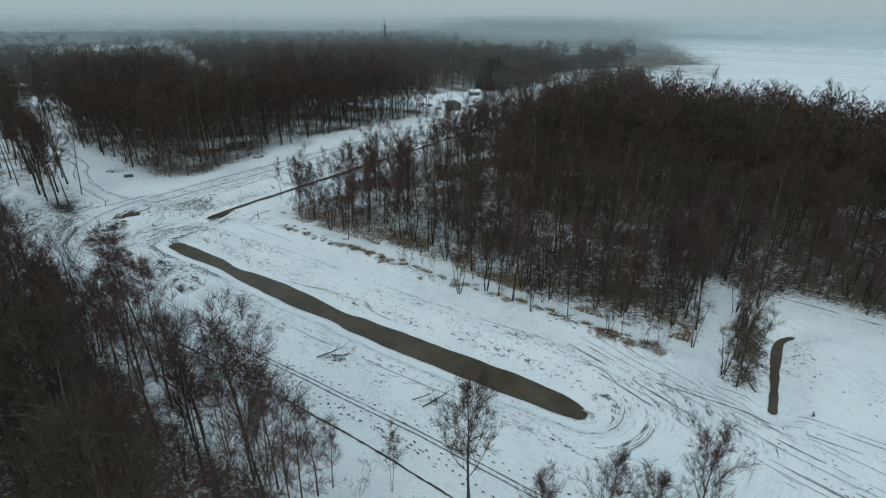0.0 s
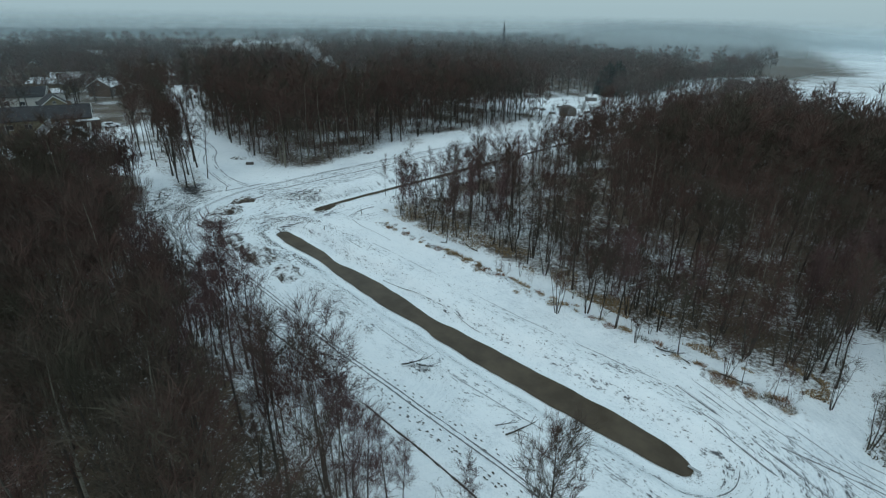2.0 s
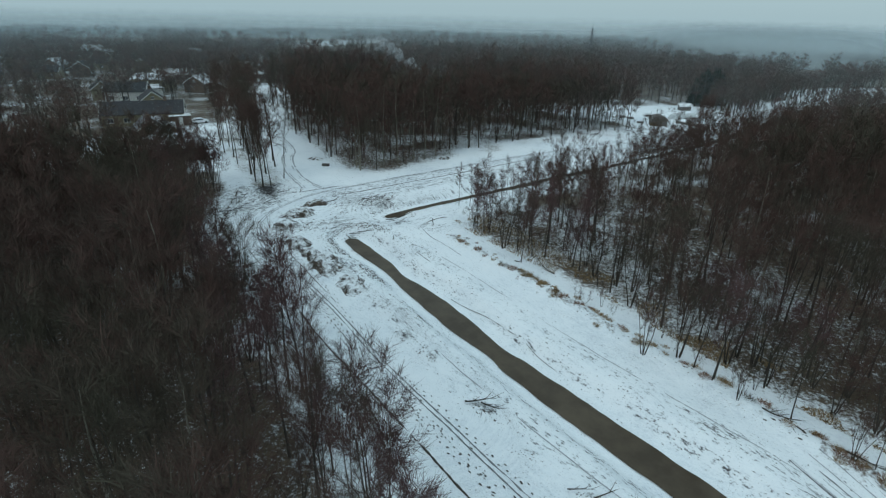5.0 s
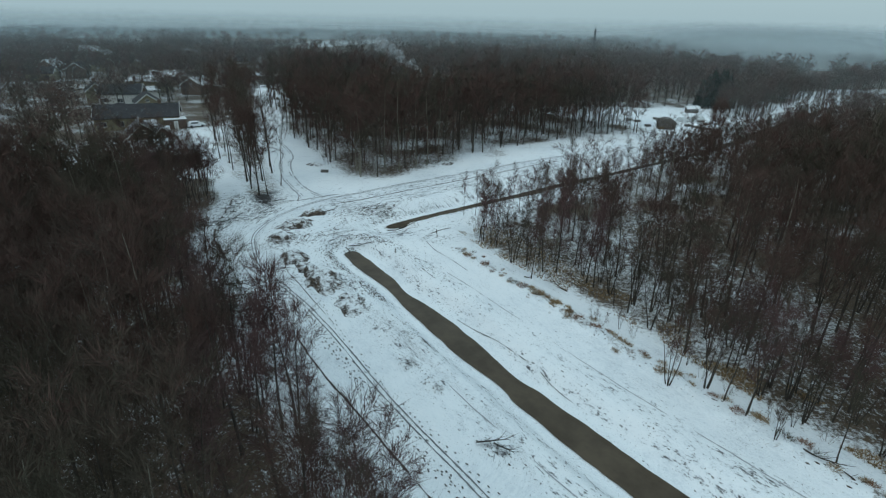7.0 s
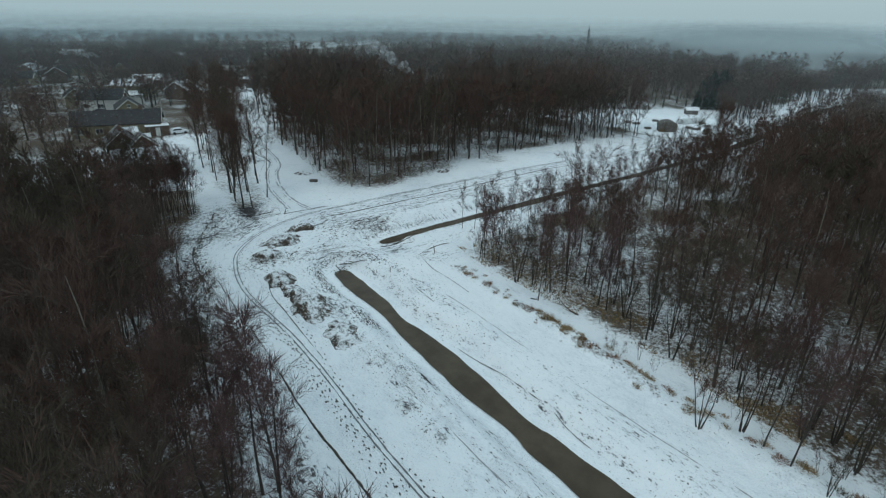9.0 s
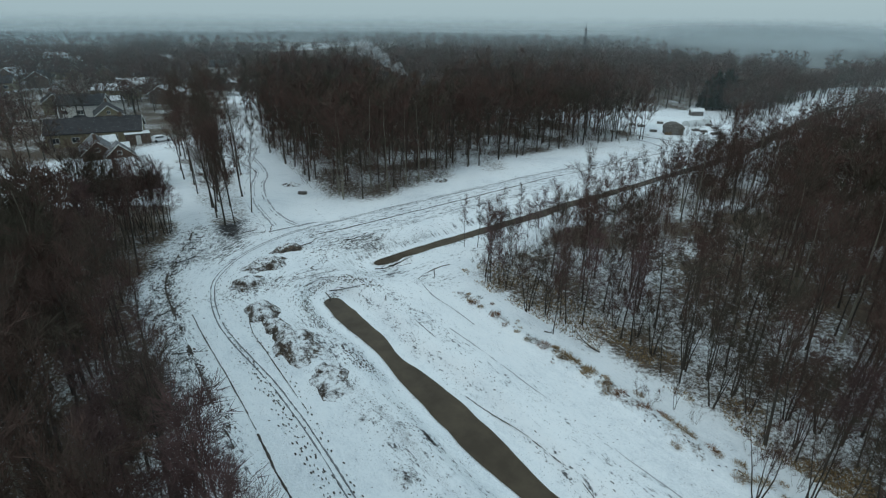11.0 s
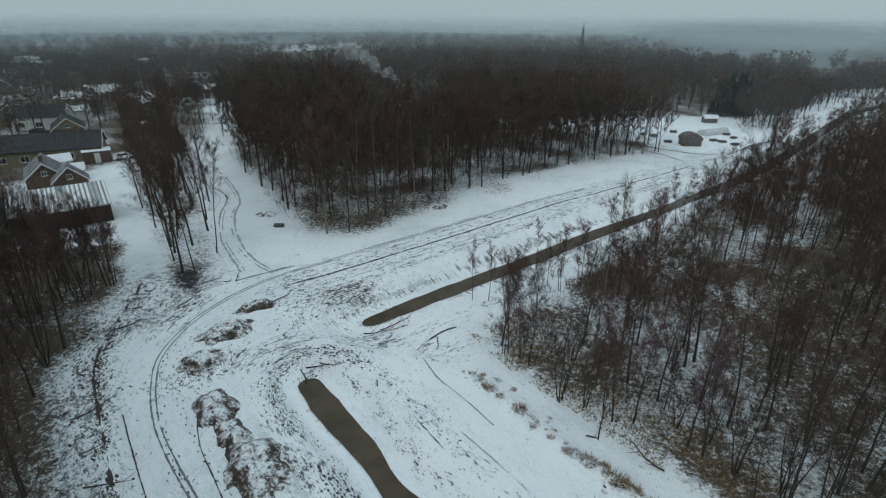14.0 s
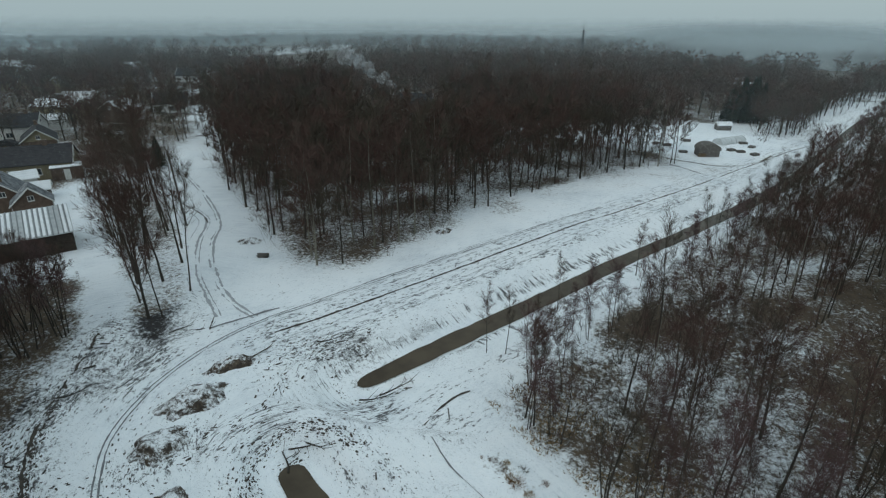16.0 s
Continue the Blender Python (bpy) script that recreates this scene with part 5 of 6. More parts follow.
STEPS = footprints([(-1, 24.2), (-10, 30), (-15.9, 33.0), (-20.3, 36.3), (-28.6, 42.6), (-36, 48.2), (-44, 53.4), (-49.5, 58.6), (-52.2, 64)], 0.10)
STEPS += footprints([(4, 20.6), (-6, 27.8), (-15, 33.4), (-22, 38.2), (-30, 44.2), (-38, 49.0)], 0.22)
STEPS += footprints([(-33.4, 49.0), (-23.8, 41.0), (-18, 37.0), (-14.1, 34.9), (-3, 27.9), (8, 21.4), (14, 17.4)], 0.10)
STEPS += footprints([(-34, 49.4), (-40, 52.6), (-46, 57.0), (-50.2, 61.4), (-51.4, 66), (-51.0, 72), (-48.8, 77.5), (-46, 83)], 0.08)
STEPS += footprints([(-54.4, 63), (-55, 68), (-54.6, 73), (-53, 78)], 0.08)
STEPS += footprints([(-52.5, 55.6), (-49, 57.4), (-45.5, 59.6), (-42, 62.4)], 0.12)
STEPS += footprints([(-48.5, 80), (-49.8, 76.5)], 0.1)
STEPS += footprints([(2, 22.6), (-8, 29.4), (-17, 35.2), (-25, 40.6), (-32, 45.6), (-40, 50.6)], 0.35)
STEPS += footprints([(-12, 31.4), (-18, 35.4), (-24, 39.4), (-30, 43.6), (-37, 48.4), (-43, 52.0)], 0.3)
STEPS += footprints([(-52.8, 55.2), (-48, 56.6), (-44, 58.4)], 0.25)
build_clods("footprints", STEPS, M_SOIL, "trails of footprints trodden into the snow", 0.1, 0.04)


# ---- dead grass, brambles and fallen branches ----
def tuft_meshes(seed, blades, tall, mat):
    rng = np.random.RandomState(seed)
    s = Soup()
    for _ in range(blades):
        a, r = rng.rand() * math.tau, rng.rand() ** 0.8 * 0.5
        p = Vector((math.cos(a) * r, math.sin(a) * r, -0.05))
        d = Vector((math.cos(a + rng.normal()) * 1.3, math.sin(a + rng.normal()) * 1.3, 0.6 + 1.1 * rng.rand()))
        s.spike(p, p + d.normalized() * tall * (0.4 + 0.8 * rng.rand()), 0.015)
    return s.mesh("tussock", mat)


TUFTS = [tuft_meshes(200 + i, 190, 0.36, M_RUSSET if i == 2 else M_STRAW) for i in range(3)] + [tuft_meshes(210 + i, 90, 0.42, M_BRAMBLE) for i in range(2)]


def tuft(x, y, s, kind):
    straw = kind < 3
    ob = thing("grass_tuft" if straw else "bramble_tuft", "dry straw-coloured grass tuft standing out of the snow" if straw else "low dark bramble tuft in the snow", "grass" if straw else "bramble",
               "tufts on the verge", pose(x, y, ground_z(x, y), 0, 0, ground_rng.rand() * 360) @ Matrix.Scale(s, 4))
    part("tussock", TUFTS[kind], ob)


for x, y, s in ((-22.3, 66.2, 0.9), (-19.1, 63.9, 1.1), (-18.2, 63.2, 0.8), (-16.4, 62.3, 1.0), (-13.8, 60.6, 1.3), (-13.2, 60.0, 1.0), (-8.9, 57.2, 1.4), (-8.2, 56.6, 1.2), (-9.6, 57.7, 1.0),
                (-23.6, 66.9, 0.6), (-20.6, 64.8, 0.7), (-21.4, 65.6, 0.8), (-17.2, 62.6, 0.7), (-15.0, 61.2, 0.8), (-12.2, 59.2, 1.1), (-10.6, 58.4, 0.9), (-6.8, 55.4, 0.9), (-7.4, 56.0, 1.2), (-11.4, 59.6, 0.7)):
    big = s * ground_rng.uniform(0.6, 1.5)
    tuft(x + ground_rng.normal() * 0.35, y + ground_rng.normal() * 0.35, big, ground_rng.randint(3))
    for _ in range(ground_rng.randint(3)):
        tuft(x + ground_rng.normal() * 0.9, y + ground_rng.normal() * 0.8, big * ground_rng.uniform(0.35, 0.7), ground_rng.choice([0, 2, 3, 4]))
for x, y, a in along([(-5.5, 55.6), (-3.2, 53.8), (0.2, 51.2), (3.3, 49.2)], 0.75):
    tuft(x + ground_rng.normal() * 0.5, y + ground_rng.normal() * 0.5, ground_rng.uniform(0.7, 1.2), ground_rng.randint(3))
for x, y, a in along([(3.3, 49.4), (6.1, 47.2), (10.2, 44.2), (13.9, 41.8), (16.9, 39.0), (19.7, 37.8), (21.4, 36.2)], 0.95):
    tuft(x + ground_rng.normal() * 0.4, y + ground_rng.normal() * 0.4, ground_rng.uniform(0.7, 1.2), ground_rng.randint(5))
for x, y, a in along([(15.5, 40.4), (18.5, 38.2), (21.2, 36.3)], 0.8):
    tuft(x + ground_rng.normal() * 0.5, y + ground_rng.normal() * 0.4, ground_rng.uniform(0.9, 1.4), ground_rng.randint(3))


def grass_carpet(name, polys, n, mat, label, tall=0.5):
    """Thin dead stems over a stretch of wood floor, one mesh."""
    s = Soup()
    for poly, share in polys:
        xs, ys = [p[0] for p in poly], [p[1] for p in poly]
        a = np.stack([ground_rng.uniform(min(xs), max(xs), n * 3), ground_rng.uniform(min(ys), max(ys), n * 3)], 1)
        a = a[inside(a[:, 0], a[:, 1], poly)]
        a = a[value_noise(a[:, 0], a[:, 1], 2.6) > 0.45][:int(n * share)]
        z = height(a[:, 0], a[:, 1])
        for (x, y), zz in zip(a, z):
            d = Vector((ground_rng.normal() * 0.8, ground_rng.normal() * 0.8, 1)).normalized() * tall * ground_rng.uniform(0.4, 1.2)
            p = Vector((x, y, zz - 0.02))
            s.sliver(p, p + d, 0.05, ground_rng)
    return tagged(new(name, s.mesh(name, mat)), label, "grass", kind="stuff")


TIP = [(-26.6, 74.0), (-21.6, 69.4), (-14.8, 65.2), (-8.0, 60.9), (-2.5, 57.4), (4, 52.4), (9, 54), (0, 62), (-9, 68), (-16, 73.5), (-21.5, 79)]
grass_carpet("dead_grass", [(TIP, 1.0), ([(4, 52.6), (9, 48.8), (15.5, 43.8), (24, 38.8), (25, 42), (16, 49), (9, 54)], 0.5)], 11000, M_STRAW, "dry brown grass under the trees at the wood's edge", 0.3)
grass_carpet("undergrowth", [(WOOD_RIGHT[:9] + [(25, 48), (0, 75), (-18, 88)], 1.0), (WOOD_CLUMP, 0.08)], 9000, M_BRAMBLE, "low brown undergrowth on the wood floor", 0.34)
grass_carpet("undergrowth", [([(6, 2), (-10, 19), (-26, 30.8), (-48, 47), (-57, 53.5), (-66, 66), (-80, 60), (-40, 20), (-15, 4)], 1.0)], 9000, M_BRAMBLE, "low dark undergrowth on the wood floor", 0.45)


def branch_meshes(seed):
    rng = np.random.RandomState(seed)
    s = Soup()
    path, _ = limb_path(Vector((-1.2, 0, 0.08)), Vector((1, 0, 0.02)), 2.6, rng, 5, 0.0, 0.10)
    s.tube(path, [0.06, 0.055, 0.045, 0.035, 0.025, 0.01], 5, True)
    out = [s.mesh("bough", M_BARK)]
    for k in range(4):
        t = Soup()
        p = path[1 + k % 5]
        d = Vector((0.8, rng.normal() * 0.8, 0.25 + 0.3 * rng.rand())).normalized()
        t.tube([p, p + d * 0.4, p + d * (0.6 + rng.rand() * 0.7) + Vector((0, 0, 0.08))], [0.025, 0.018, 0.006], 4)
        out.append(t.mesh("side_branch", M_BARK))
    return out


BOUGHS = [branch_meshes(300 + i) for i in range(4)]
for x, y, a in ((-9.6, 35.2, 10), (-8.6, 34.8, -30), (-1.0, 29.6, 5), (0.2, 29.4, 30), (-33.5, 72.6, 35), (-34.9, 71.6, 25), (-38.2, 65.2, 80), (-37.5, 65.3, 20), (-36.7, 65.2, -20), (-38.6, 64.3, 120),
                (-56.5, 60.0, 60), (-58.2, 63.4, 40), (-55.8, 57.2, 80), (-52.0, 54.4, 30), (-46.6, 50.2, 40), (-43.2, 47.8, 20), (-59.8, 67.5, 70), (-57.4, 61.8, 100), (-50.6, 53.0, 60), (-41.2, 45.2, 50),
                (-37.6, 43.8, 35), (-61.0, 70.4, 30), (-54.2, 56.6, 15), (-12.8, 63.4, 10), (-10.2, 62.0, 160), (14.0, 41.4, -35), (12.2, 42.8, -30), (16.8, 39.6, -40), (-40.8, 78.4, 50), (-42.4, 77.4, 30),
                (27.2, 35.0, 60), (28.8, 36.0, 30), (26.2, 33.0, 100), (-47.2, 73.6, 60), (-57.2, 74.4, 50), (-55.0, 75.8, 48), (-58.6, 73.2, 55)):
    ob = thing("fallen_branch", "fallen bare branch lying on the snow", "branch", "fallen branches", pose(x, y, ground_z(x, y), 0, 0, a) @ Matrix.Scale(ground_rng.uniform(0.7, 1.3), 4))
    for n, me in enumerate(BOUGHS[ground_rng.randint(4)]):
        part("side_branch" if n else "bough", me, ob)

# drain pipe at the head of the ditch
ob = thing("drain_pipe", "pale concrete drain pipe ending at the ditch water", "pipe", "", pose(12.4, 30.1, -1.05, 0, 90, -35) @ Matrix.Scale(0.5, 4))
s = Soup()
s.tube([(0, 0, -0.9), (0, 0, 0.9)], [0.17, 0.17], 14)
s.tube([(0, 0, 0.9), (0, 0, -0.9)], [0.13, 0.13], 14)
part("pipe", s.mesh("pipe", M_METAL, True), ob)
s = Soup()
s.tube([(0, 0, 0.78), (0, 0, 0.92)], [0.21, 0.21], 14, False)
part("collar", s.mesh("collar", M_METAL, True), ob)


def post(x, y, h, r, tilt=(0, 0), name="marker_post", label="short dark wooden post in the snow", cat="post"):
    ob = thing(name, label, cat, "", pose(x, y, ground_z(x, y), *tilt))
    s = Soup()
    s.tube([(0, 0, -0.3), (0, 0, h * 0.5), (0, 0, h)], [r, r * 0.97, r * 0.9], 8, True)
    part("pole", s.mesh("pole", M_GREY, True), ob)
    return ob


post(-28.3, 70.6, 1.1, 0.06, (6, -4))
post(-31.2, 63.5, 0.6, 0.06)
pole = post(-77.7, 97.8, 11.0, 0.14, (1.5, -3), "utility_pole", "tall bare wooden pole standing in the snow", "pole")
s = Soup()
s.box(-0.5, 0.5, -0.05, 0.05, 10.4, 10.52)
part("crossbar", s.mesh("crossbar", M_GREY), pole)


def stump(x, y, r, turn):
    ob = thing("log_pile", "heap of cut logs and brushwood in the snow", "logs", "", pose(x, y, ground_z(x, y), 0, 0, turn))
    k = 0
    for row in range(3):
        for i in range(5 - row):
            s = Soup()
            yy = (i - (4 - row) / 2) * r * 2.05
            zz = r + row * r * 1.75
            s.tube([(-0.6 - 0.1 * (k % 3), yy, zz), (0, yy + 0.02, zz), (0.6 + 0.08 * (k % 2), yy, zz)], [r, r * 0.96, r * 0.9], 8, True)
            part("log", s.mesh("log", M_GREY, True), ob)
            k += 1


stump(-60.3, 92.0, 0.085, 20)


# ---- houses ----
def prism(s, length, width, z0, z1, over=0.0, thick=0.18):
    """Two roof slabs over a house whose ridge runs along x."""
    L2, W2 = length / 2 + over, width / 2 + over
    drop = (z1 - z0) * over / (width / 2)
    for sg in (-1, 1):
        ring0 = [(-L2, sg * W2, z0 - drop), (-L2, 0, z1), (-L2, 0, z1 + thick), (-L2, sg * W2, z0 - drop + thick)]
        s.hull(ring0, [(L2, y, z) for _, y, z in ring0])


def window_on(parent, x, y, z, w, h, facing):
    """A framed pane on a wall; facing 0: +x, 1: +y, 2: -x, 3: -y."""
    f, g, sl = Soup(), Soup(), Soup()
    t = 0.06
    for u0, u1, z0, z1 in ((-w / 2, w / 2, h / 2 - t, h / 2), (-w / 2, w / 2, -h / 2, -h / 2 + t), (-w / 2, -w / 2 + t, -h / 2 + t, h / 2 - t), (w / 2 - t, w / 2, -h / 2 + t, h / 2 - t), (-t / 2, t / 2, -h / 2 + t, h / 2 - t)):
        f.box(-0.02, 0.06, u0, u1, z0, z1)
    g.box(-0.02, 0.02, -w / 2 + t, w / 2 - t, -h / 2 + t, h / 2 - t)
    sl.box(-0.02, 0.12, -w / 2 - 0.05, w / 2 + 0.05, -h / 2 - 0.07, -h / 2)
    win = part("window", f.mesh("window", M_WHITE), parent, "white-framed window")
    win.matrix_basis = pose(x, y, z, 0, 0, 90 * facing)
    part("pane", g.mesh("pane", M_GLASS), win)
    part("sill", sl.mesh("sill", M_WHITE), win)


def house(x, y, turn, length, width, eave, ridge, wall, roof, label, windows=True, chimney=True, snow=False, group="houses of the village", gable=None):
    ob = thing("house", label, "house", group, pose(x, y, 0, 0, 0, turn))
    L2, W2 = length / 2, width / 2
    s = Soup()
    s.box(-L2, L2, -W2, W2, -0.3, eave)
    part("wall", s.mesh("wall", wall), ob)
    for sg in (-1, 1):
        s = Soup()
        ring = [(sg * L2, -W2, eave), (sg * L2, W2, eave), (sg * L2, 0, ridge - 0.02)]
        s.hull(ring, [(sg * (L2 - 0.2), b, c) for _, b, c in ring])
        part("gable", s.mesh("gable", gable or wall), ob)
        s = Soup()
        for e in (-1, 1):
            ring = [(sg * (L2 + 0.32), e * (W2 + 0.35), eave - 0.30), (sg * (L2 + 0.32), e * (W2 + 0.35), eave - 0.05), (sg * (L2 + 0.32), 0, ridge + 0.2), (sg * (L2 + 0.32), 0, ridge - 0.05)]
            s.hull(ring, [(sg * (L2 + 0.40), b, c) for _, b, c in ring])
        part("bargeboard", s.mesh("bargeboard", M_WHITE), ob, "white bargeboard")
    s = Soup()
    prism(s, length, width, eave, ridge, 0.32)
    rf = part("roof", s.mesh("roof", roof), ob, "snow-covered roof" if snow else "dark tiled roof")
    s = Soup()
    n = int((width / 2 + 0.3) / 0.34)
    for sg in (-1, 1):
        for i in range(n):
            t = (i + 0.5) / n
            yy, zz = sg * (W2 + 0.3) * (1 - t), (eave - 0.25) + (ridge - eave + 0.25) * t + 0.17
            s.box(-L2 - 0.3, L2 + 0.3, yy - 0.05, yy + 0.05, zz - 0.03, zz + 0.035)
    part("tile_course", s.mesh("tile_course", M_SNOW if snow else roof), rf)
    if chimney:
        s = Soup()
        s.box(-0.4, 0.4, -0.3, 0.3, ridge - 0.8, ridge + 0.9)
        s.box(-0.46, 0.46, -0.36, 0.36, ridge + 0.9, ridge + 1.02)
        c = part("chimney", s.mesh("chimney", M_BRICK), rf)
        c.matrix_basis = pose(length * 0.28, 0, 0)
    if windows:
        k = max(2, int(length / 3.2))
        for i in range(k):
            u = -L2 + length * (i + 0.5) / k
            window_on(ob, u, -W2, 1.5, 1.5, 1.2, 3)
            window_on(ob, u, W2, 1.5, 1.5, 1.2, 1)
        window_on(ob, L2, 0, eave + (ridge - eave) * 0.32, 0.8, 0.8, 0)
        window_on(ob, -L2, 0, eave + (ridge - eave) * 0.32, 0.8, 0.8, 2)
        d = Soup()
        d.box(-0.45, 0.45, -0.05, 0.05, 0.0, 2.05)
        dr = part("door", d.mesh("door", M_GREY), ob)
        dr.matrix_basis = pose(-L2 + 0.9, -W2, 0)
    return ob


def flat_roofed(x, y, turn, length, width, h, label, wall=None, name="garage", cat="garage"):
    ob = thing(name, label, cat, "", pose(x, y, 0, 0, 0, turn))
    s = Soup()
    s.box(-length / 2, length / 2, -width / 2, width / 2, -0.2, h)
    part("wall", s.mesh("wall", wall or M_BRICK), ob)
    s = Soup()
    s.box(-length / 2 - 0.2, length / 2 + 0.2, -width / 2 - 0.2, width / 2 + 0.2, h, h + 0.16)
    r = part("roof", s.mesh("roof", M_GREY), ob)
    s = Soup()
    s.box(-length / 2 - 0.12, length / 2 + 0.12, -width / 2 - 0.12, width / 2 + 0.12, h + 0.16, h + 0.27)
    part("snow_layer", s.mesh("snow_layer", M_SNOW), r, "flat layer of snow")
    s = Soup()
    s.box(-0.5, 0.5, -0.04, 0.04, 0, 2.0)
    d = part("door", s.mesh("door", M_WHITE), ob)
    d.matrix_basis = pose(0, -width / 2, 0)
    return ob


# barn with a ribbed lean-to roof and the houses behind it
barn = thing("barn", "low barn with a ribbed metal roof streaked with snow", "barn", "", pose(-87.4, 87.8, 0, 0, 0, -36))
s = Soup()
s.hull([(-3.5, -12.5, -0.2), (3.2, -12.5, -0.2), (3.2, -12.5, 2.6), (-3.5, -12.5, 4.3)], [(-3.5, 0, -0.2), (3.2, 0, -0.2), (3.2, 0, 2.6), (-3.5, 0, 4.3)])
part("wall", s.mesh("wall", M_BOARD), barn)
s = Soup()
s.hull([(-3.6, -12.7, 4.4), (3.6, -12.7, 2.6), (3.6, -12.7, 2.7), (-3.6, -12.7, 4.5)], [(-3.6, 0.2, 4.4), (3.6, 0.2, 2.6), (3.6, 0.2, 2.7), (-3.6, 0.2, 4.5)])
barn_roof = part("roof", s.mesh("roof", M_METAL), barn, "ribbed grey metal roof")
for i in range(22):
    yy = -12.5 + i * 0.58
    s = Soup()
    s.hull([(-3.6, yy - 0.05, 4.5), (3.6, yy - 0.05, 2.7), (3.6, yy, 2.79), (-3.6, yy, 4.59)], [(-3.6, yy + 0.1, 4.5), (3.6, yy + 0.1, 2.7), (3.6, yy + 0.06, 2.79), (-3.6, yy + 0.06, 4.59)])
    part("rib", s.mesh("rib", M_STEEL), barn_roof)
    if i % 7 not in (4, 5):
        s = Soup()
        s.hull([(-3.4, yy + 0.14, 4.47), (3.4, yy + 0.14, 2.74), (3.4, yy + 0.14, 2.80), (-3.4, yy + 0.14, 4.53)], [(-3.4, yy + 0.44, 4.47), (3.4, yy + 0.44, 2.74), (3.4, yy + 0.44, 2.80), (-3.4, yy + 0.44, 4.53)])
        part("snow_strip", s.mesh("snow_strip", M_SNOW), barn_roof, "strip of snow between the ribs")
house(-109.8, 94.8, -36, 8.5, 5.6, 2.6, 5.0, M_BRICK, M_DUSTED, "brick house with a snow-dusted dark gable roof behind the barn")
house(-102.9, 94.0, -36, 3.4, 5.0, 2.4, 4.7, M_BRICK, M_DUSTED, "small brick annex with dark gable roof behind the barn", True, False)
house(-126.5, 108.6, 42.6, 19.0, 8.0, 3.0, 5.6, M_CREAM, M_TILE, "long low terrace with dark roof and pale walls")
house(-142.0, 125.0, 142.4, 9.0, 6.4, 3.2, 5.6, M_BRICK, M_TILE, "dark-roofed house with a cream boarded gable", gable=M_CREAM)
house(-161.0, 133.0, 33.5, 12.0, 7.0, 3.5, 6.0, M_WHITE, M_TILE, "white-walled house with wide dark roof")
house(-173.0, 133.0, 145, 8.0, 6.0, 3.4, 5.8, M_CREAM, M_TILE, "cream-walled house with a dark gable roof")
flat_roofed(-167.0, 148.0, 145, 12.0, 5.6, 2.5, "flat-roofed white building under snow", M_WHITE, "outbuilding", "building")
flat_roofed(-117.5, 111.4, 52, 5.0, 3.4, 2.2, "brick garage with a flat snowy roof")
house(-119.0, 104.4, 60, 3.4, 2.6, 1.8, 2.8, M_WHITE, M_SNOW, "small white garden shed with a snowy roof", False, False, True, "garden sheds")
house(-110.5, 100.5, 50, 3.2, 2.5, 1.8, 2.7, M_GREY, M_SNOW, "small wooden garden shed with a snowy roof", False, False, True, "garden sheds")
house(-78.5, 192.0, 15, 11.0, 7.5, 4.2, 7.6, M_WHITE, M_TILE, "pale house with a dark roof in a gap of the wood")
village_rng = np.random.RandomState(9)
for gx in range(-330, -145, 24):
    for gy in range(112, 300, 22):
        x, y = gx + village_rng.uniform(-7, 7), gy + village_rng.uniform(-6, 6)
        if not bool(inside(np.array([x]), np.array([y]), WOOD_TOWN)[0]) or math.hypot(x + 152, y - 128) < 34 or village_rng.rand() < 0.3:
            continue
        sn = village_rng.rand() < 0.22
        house(x, y, village_rng.choice([20, 35, 110, 125]) + village_rng.uniform(-6, 6), village_rng.uniform(9, 15), village_rng.uniform(7, 8.5), village_rng.uniform(2.8, 3.8), village_rng.uniform(5.2, 6.4),
              (M_BRICK, M_CREAM, M_WHITE)[village_rng.randint(3)], M_SNOW if sn else M_TILE, "village house with a snow-covered roof" if sn else "village house with a dark tiled roof", True, True, sn)
for x, y, t, ln in ((-148, 206, 30, 22), (-138, 222, 25, 18), (-160, 196, 35, 16), (26, 300, 20, 24), (20, 318, 10, 18)):
    flat_roofed(x, y, t, ln, 8, 3.2, "long low building with a flat snowy roof", M_GREY, "outbuilding", "building")


def parked_car(x, y, turn, mat, label):
    ob = thing("car", label, "car", "", pose(x, y, 0.02, 0, 0, turn))
    s = Soup()
    prof = [(-2.1, 0.35), (2.1, 0.35), (2.15, 0.75), (1.2, 0.95), (0.5, 1.42), (-1.3, 1.45), (-2.0, 0.95)]
    s.hull([(a, -0.82, b) for a, b in prof], [(a, 0.82, b) for a, b in prof])
    part("body", s.mesh("body", mat), ob)
    for wx in (-1.3, 1.3):
        for wy in (-0.8, 0.8):
            s = Soup()
            s.tube([(wx, wy - 0.1, 0.32), (wx, wy + 0.1, 0.32)], [0.32, 0.32], 14, True)
            part("wheel", s.mesh("wheel", M_TILE), ob)
    s = Soup()
    s.hull([(0.56, -0.84, 1.0), (0.42, -0.84, 1.36), (-1.2, -0.84, 1.38), (-1.55, -0.84, 1.0)], [(0.56, 0.84, 1.0), (0.42, 0.84, 1.36), (-1.2, 0.84, 1.38), (-1.55, 0.84, 1.0)])
    part("side_glass", s.mesh("side_glass", M_GLASS), ob)


parked_car(-113.8, 114.4, 60, M_SNOW, "parked car covered with snow")
parked_car(-154.5, 126.5, 20, M_TILE, "dark parked car beside the white house")

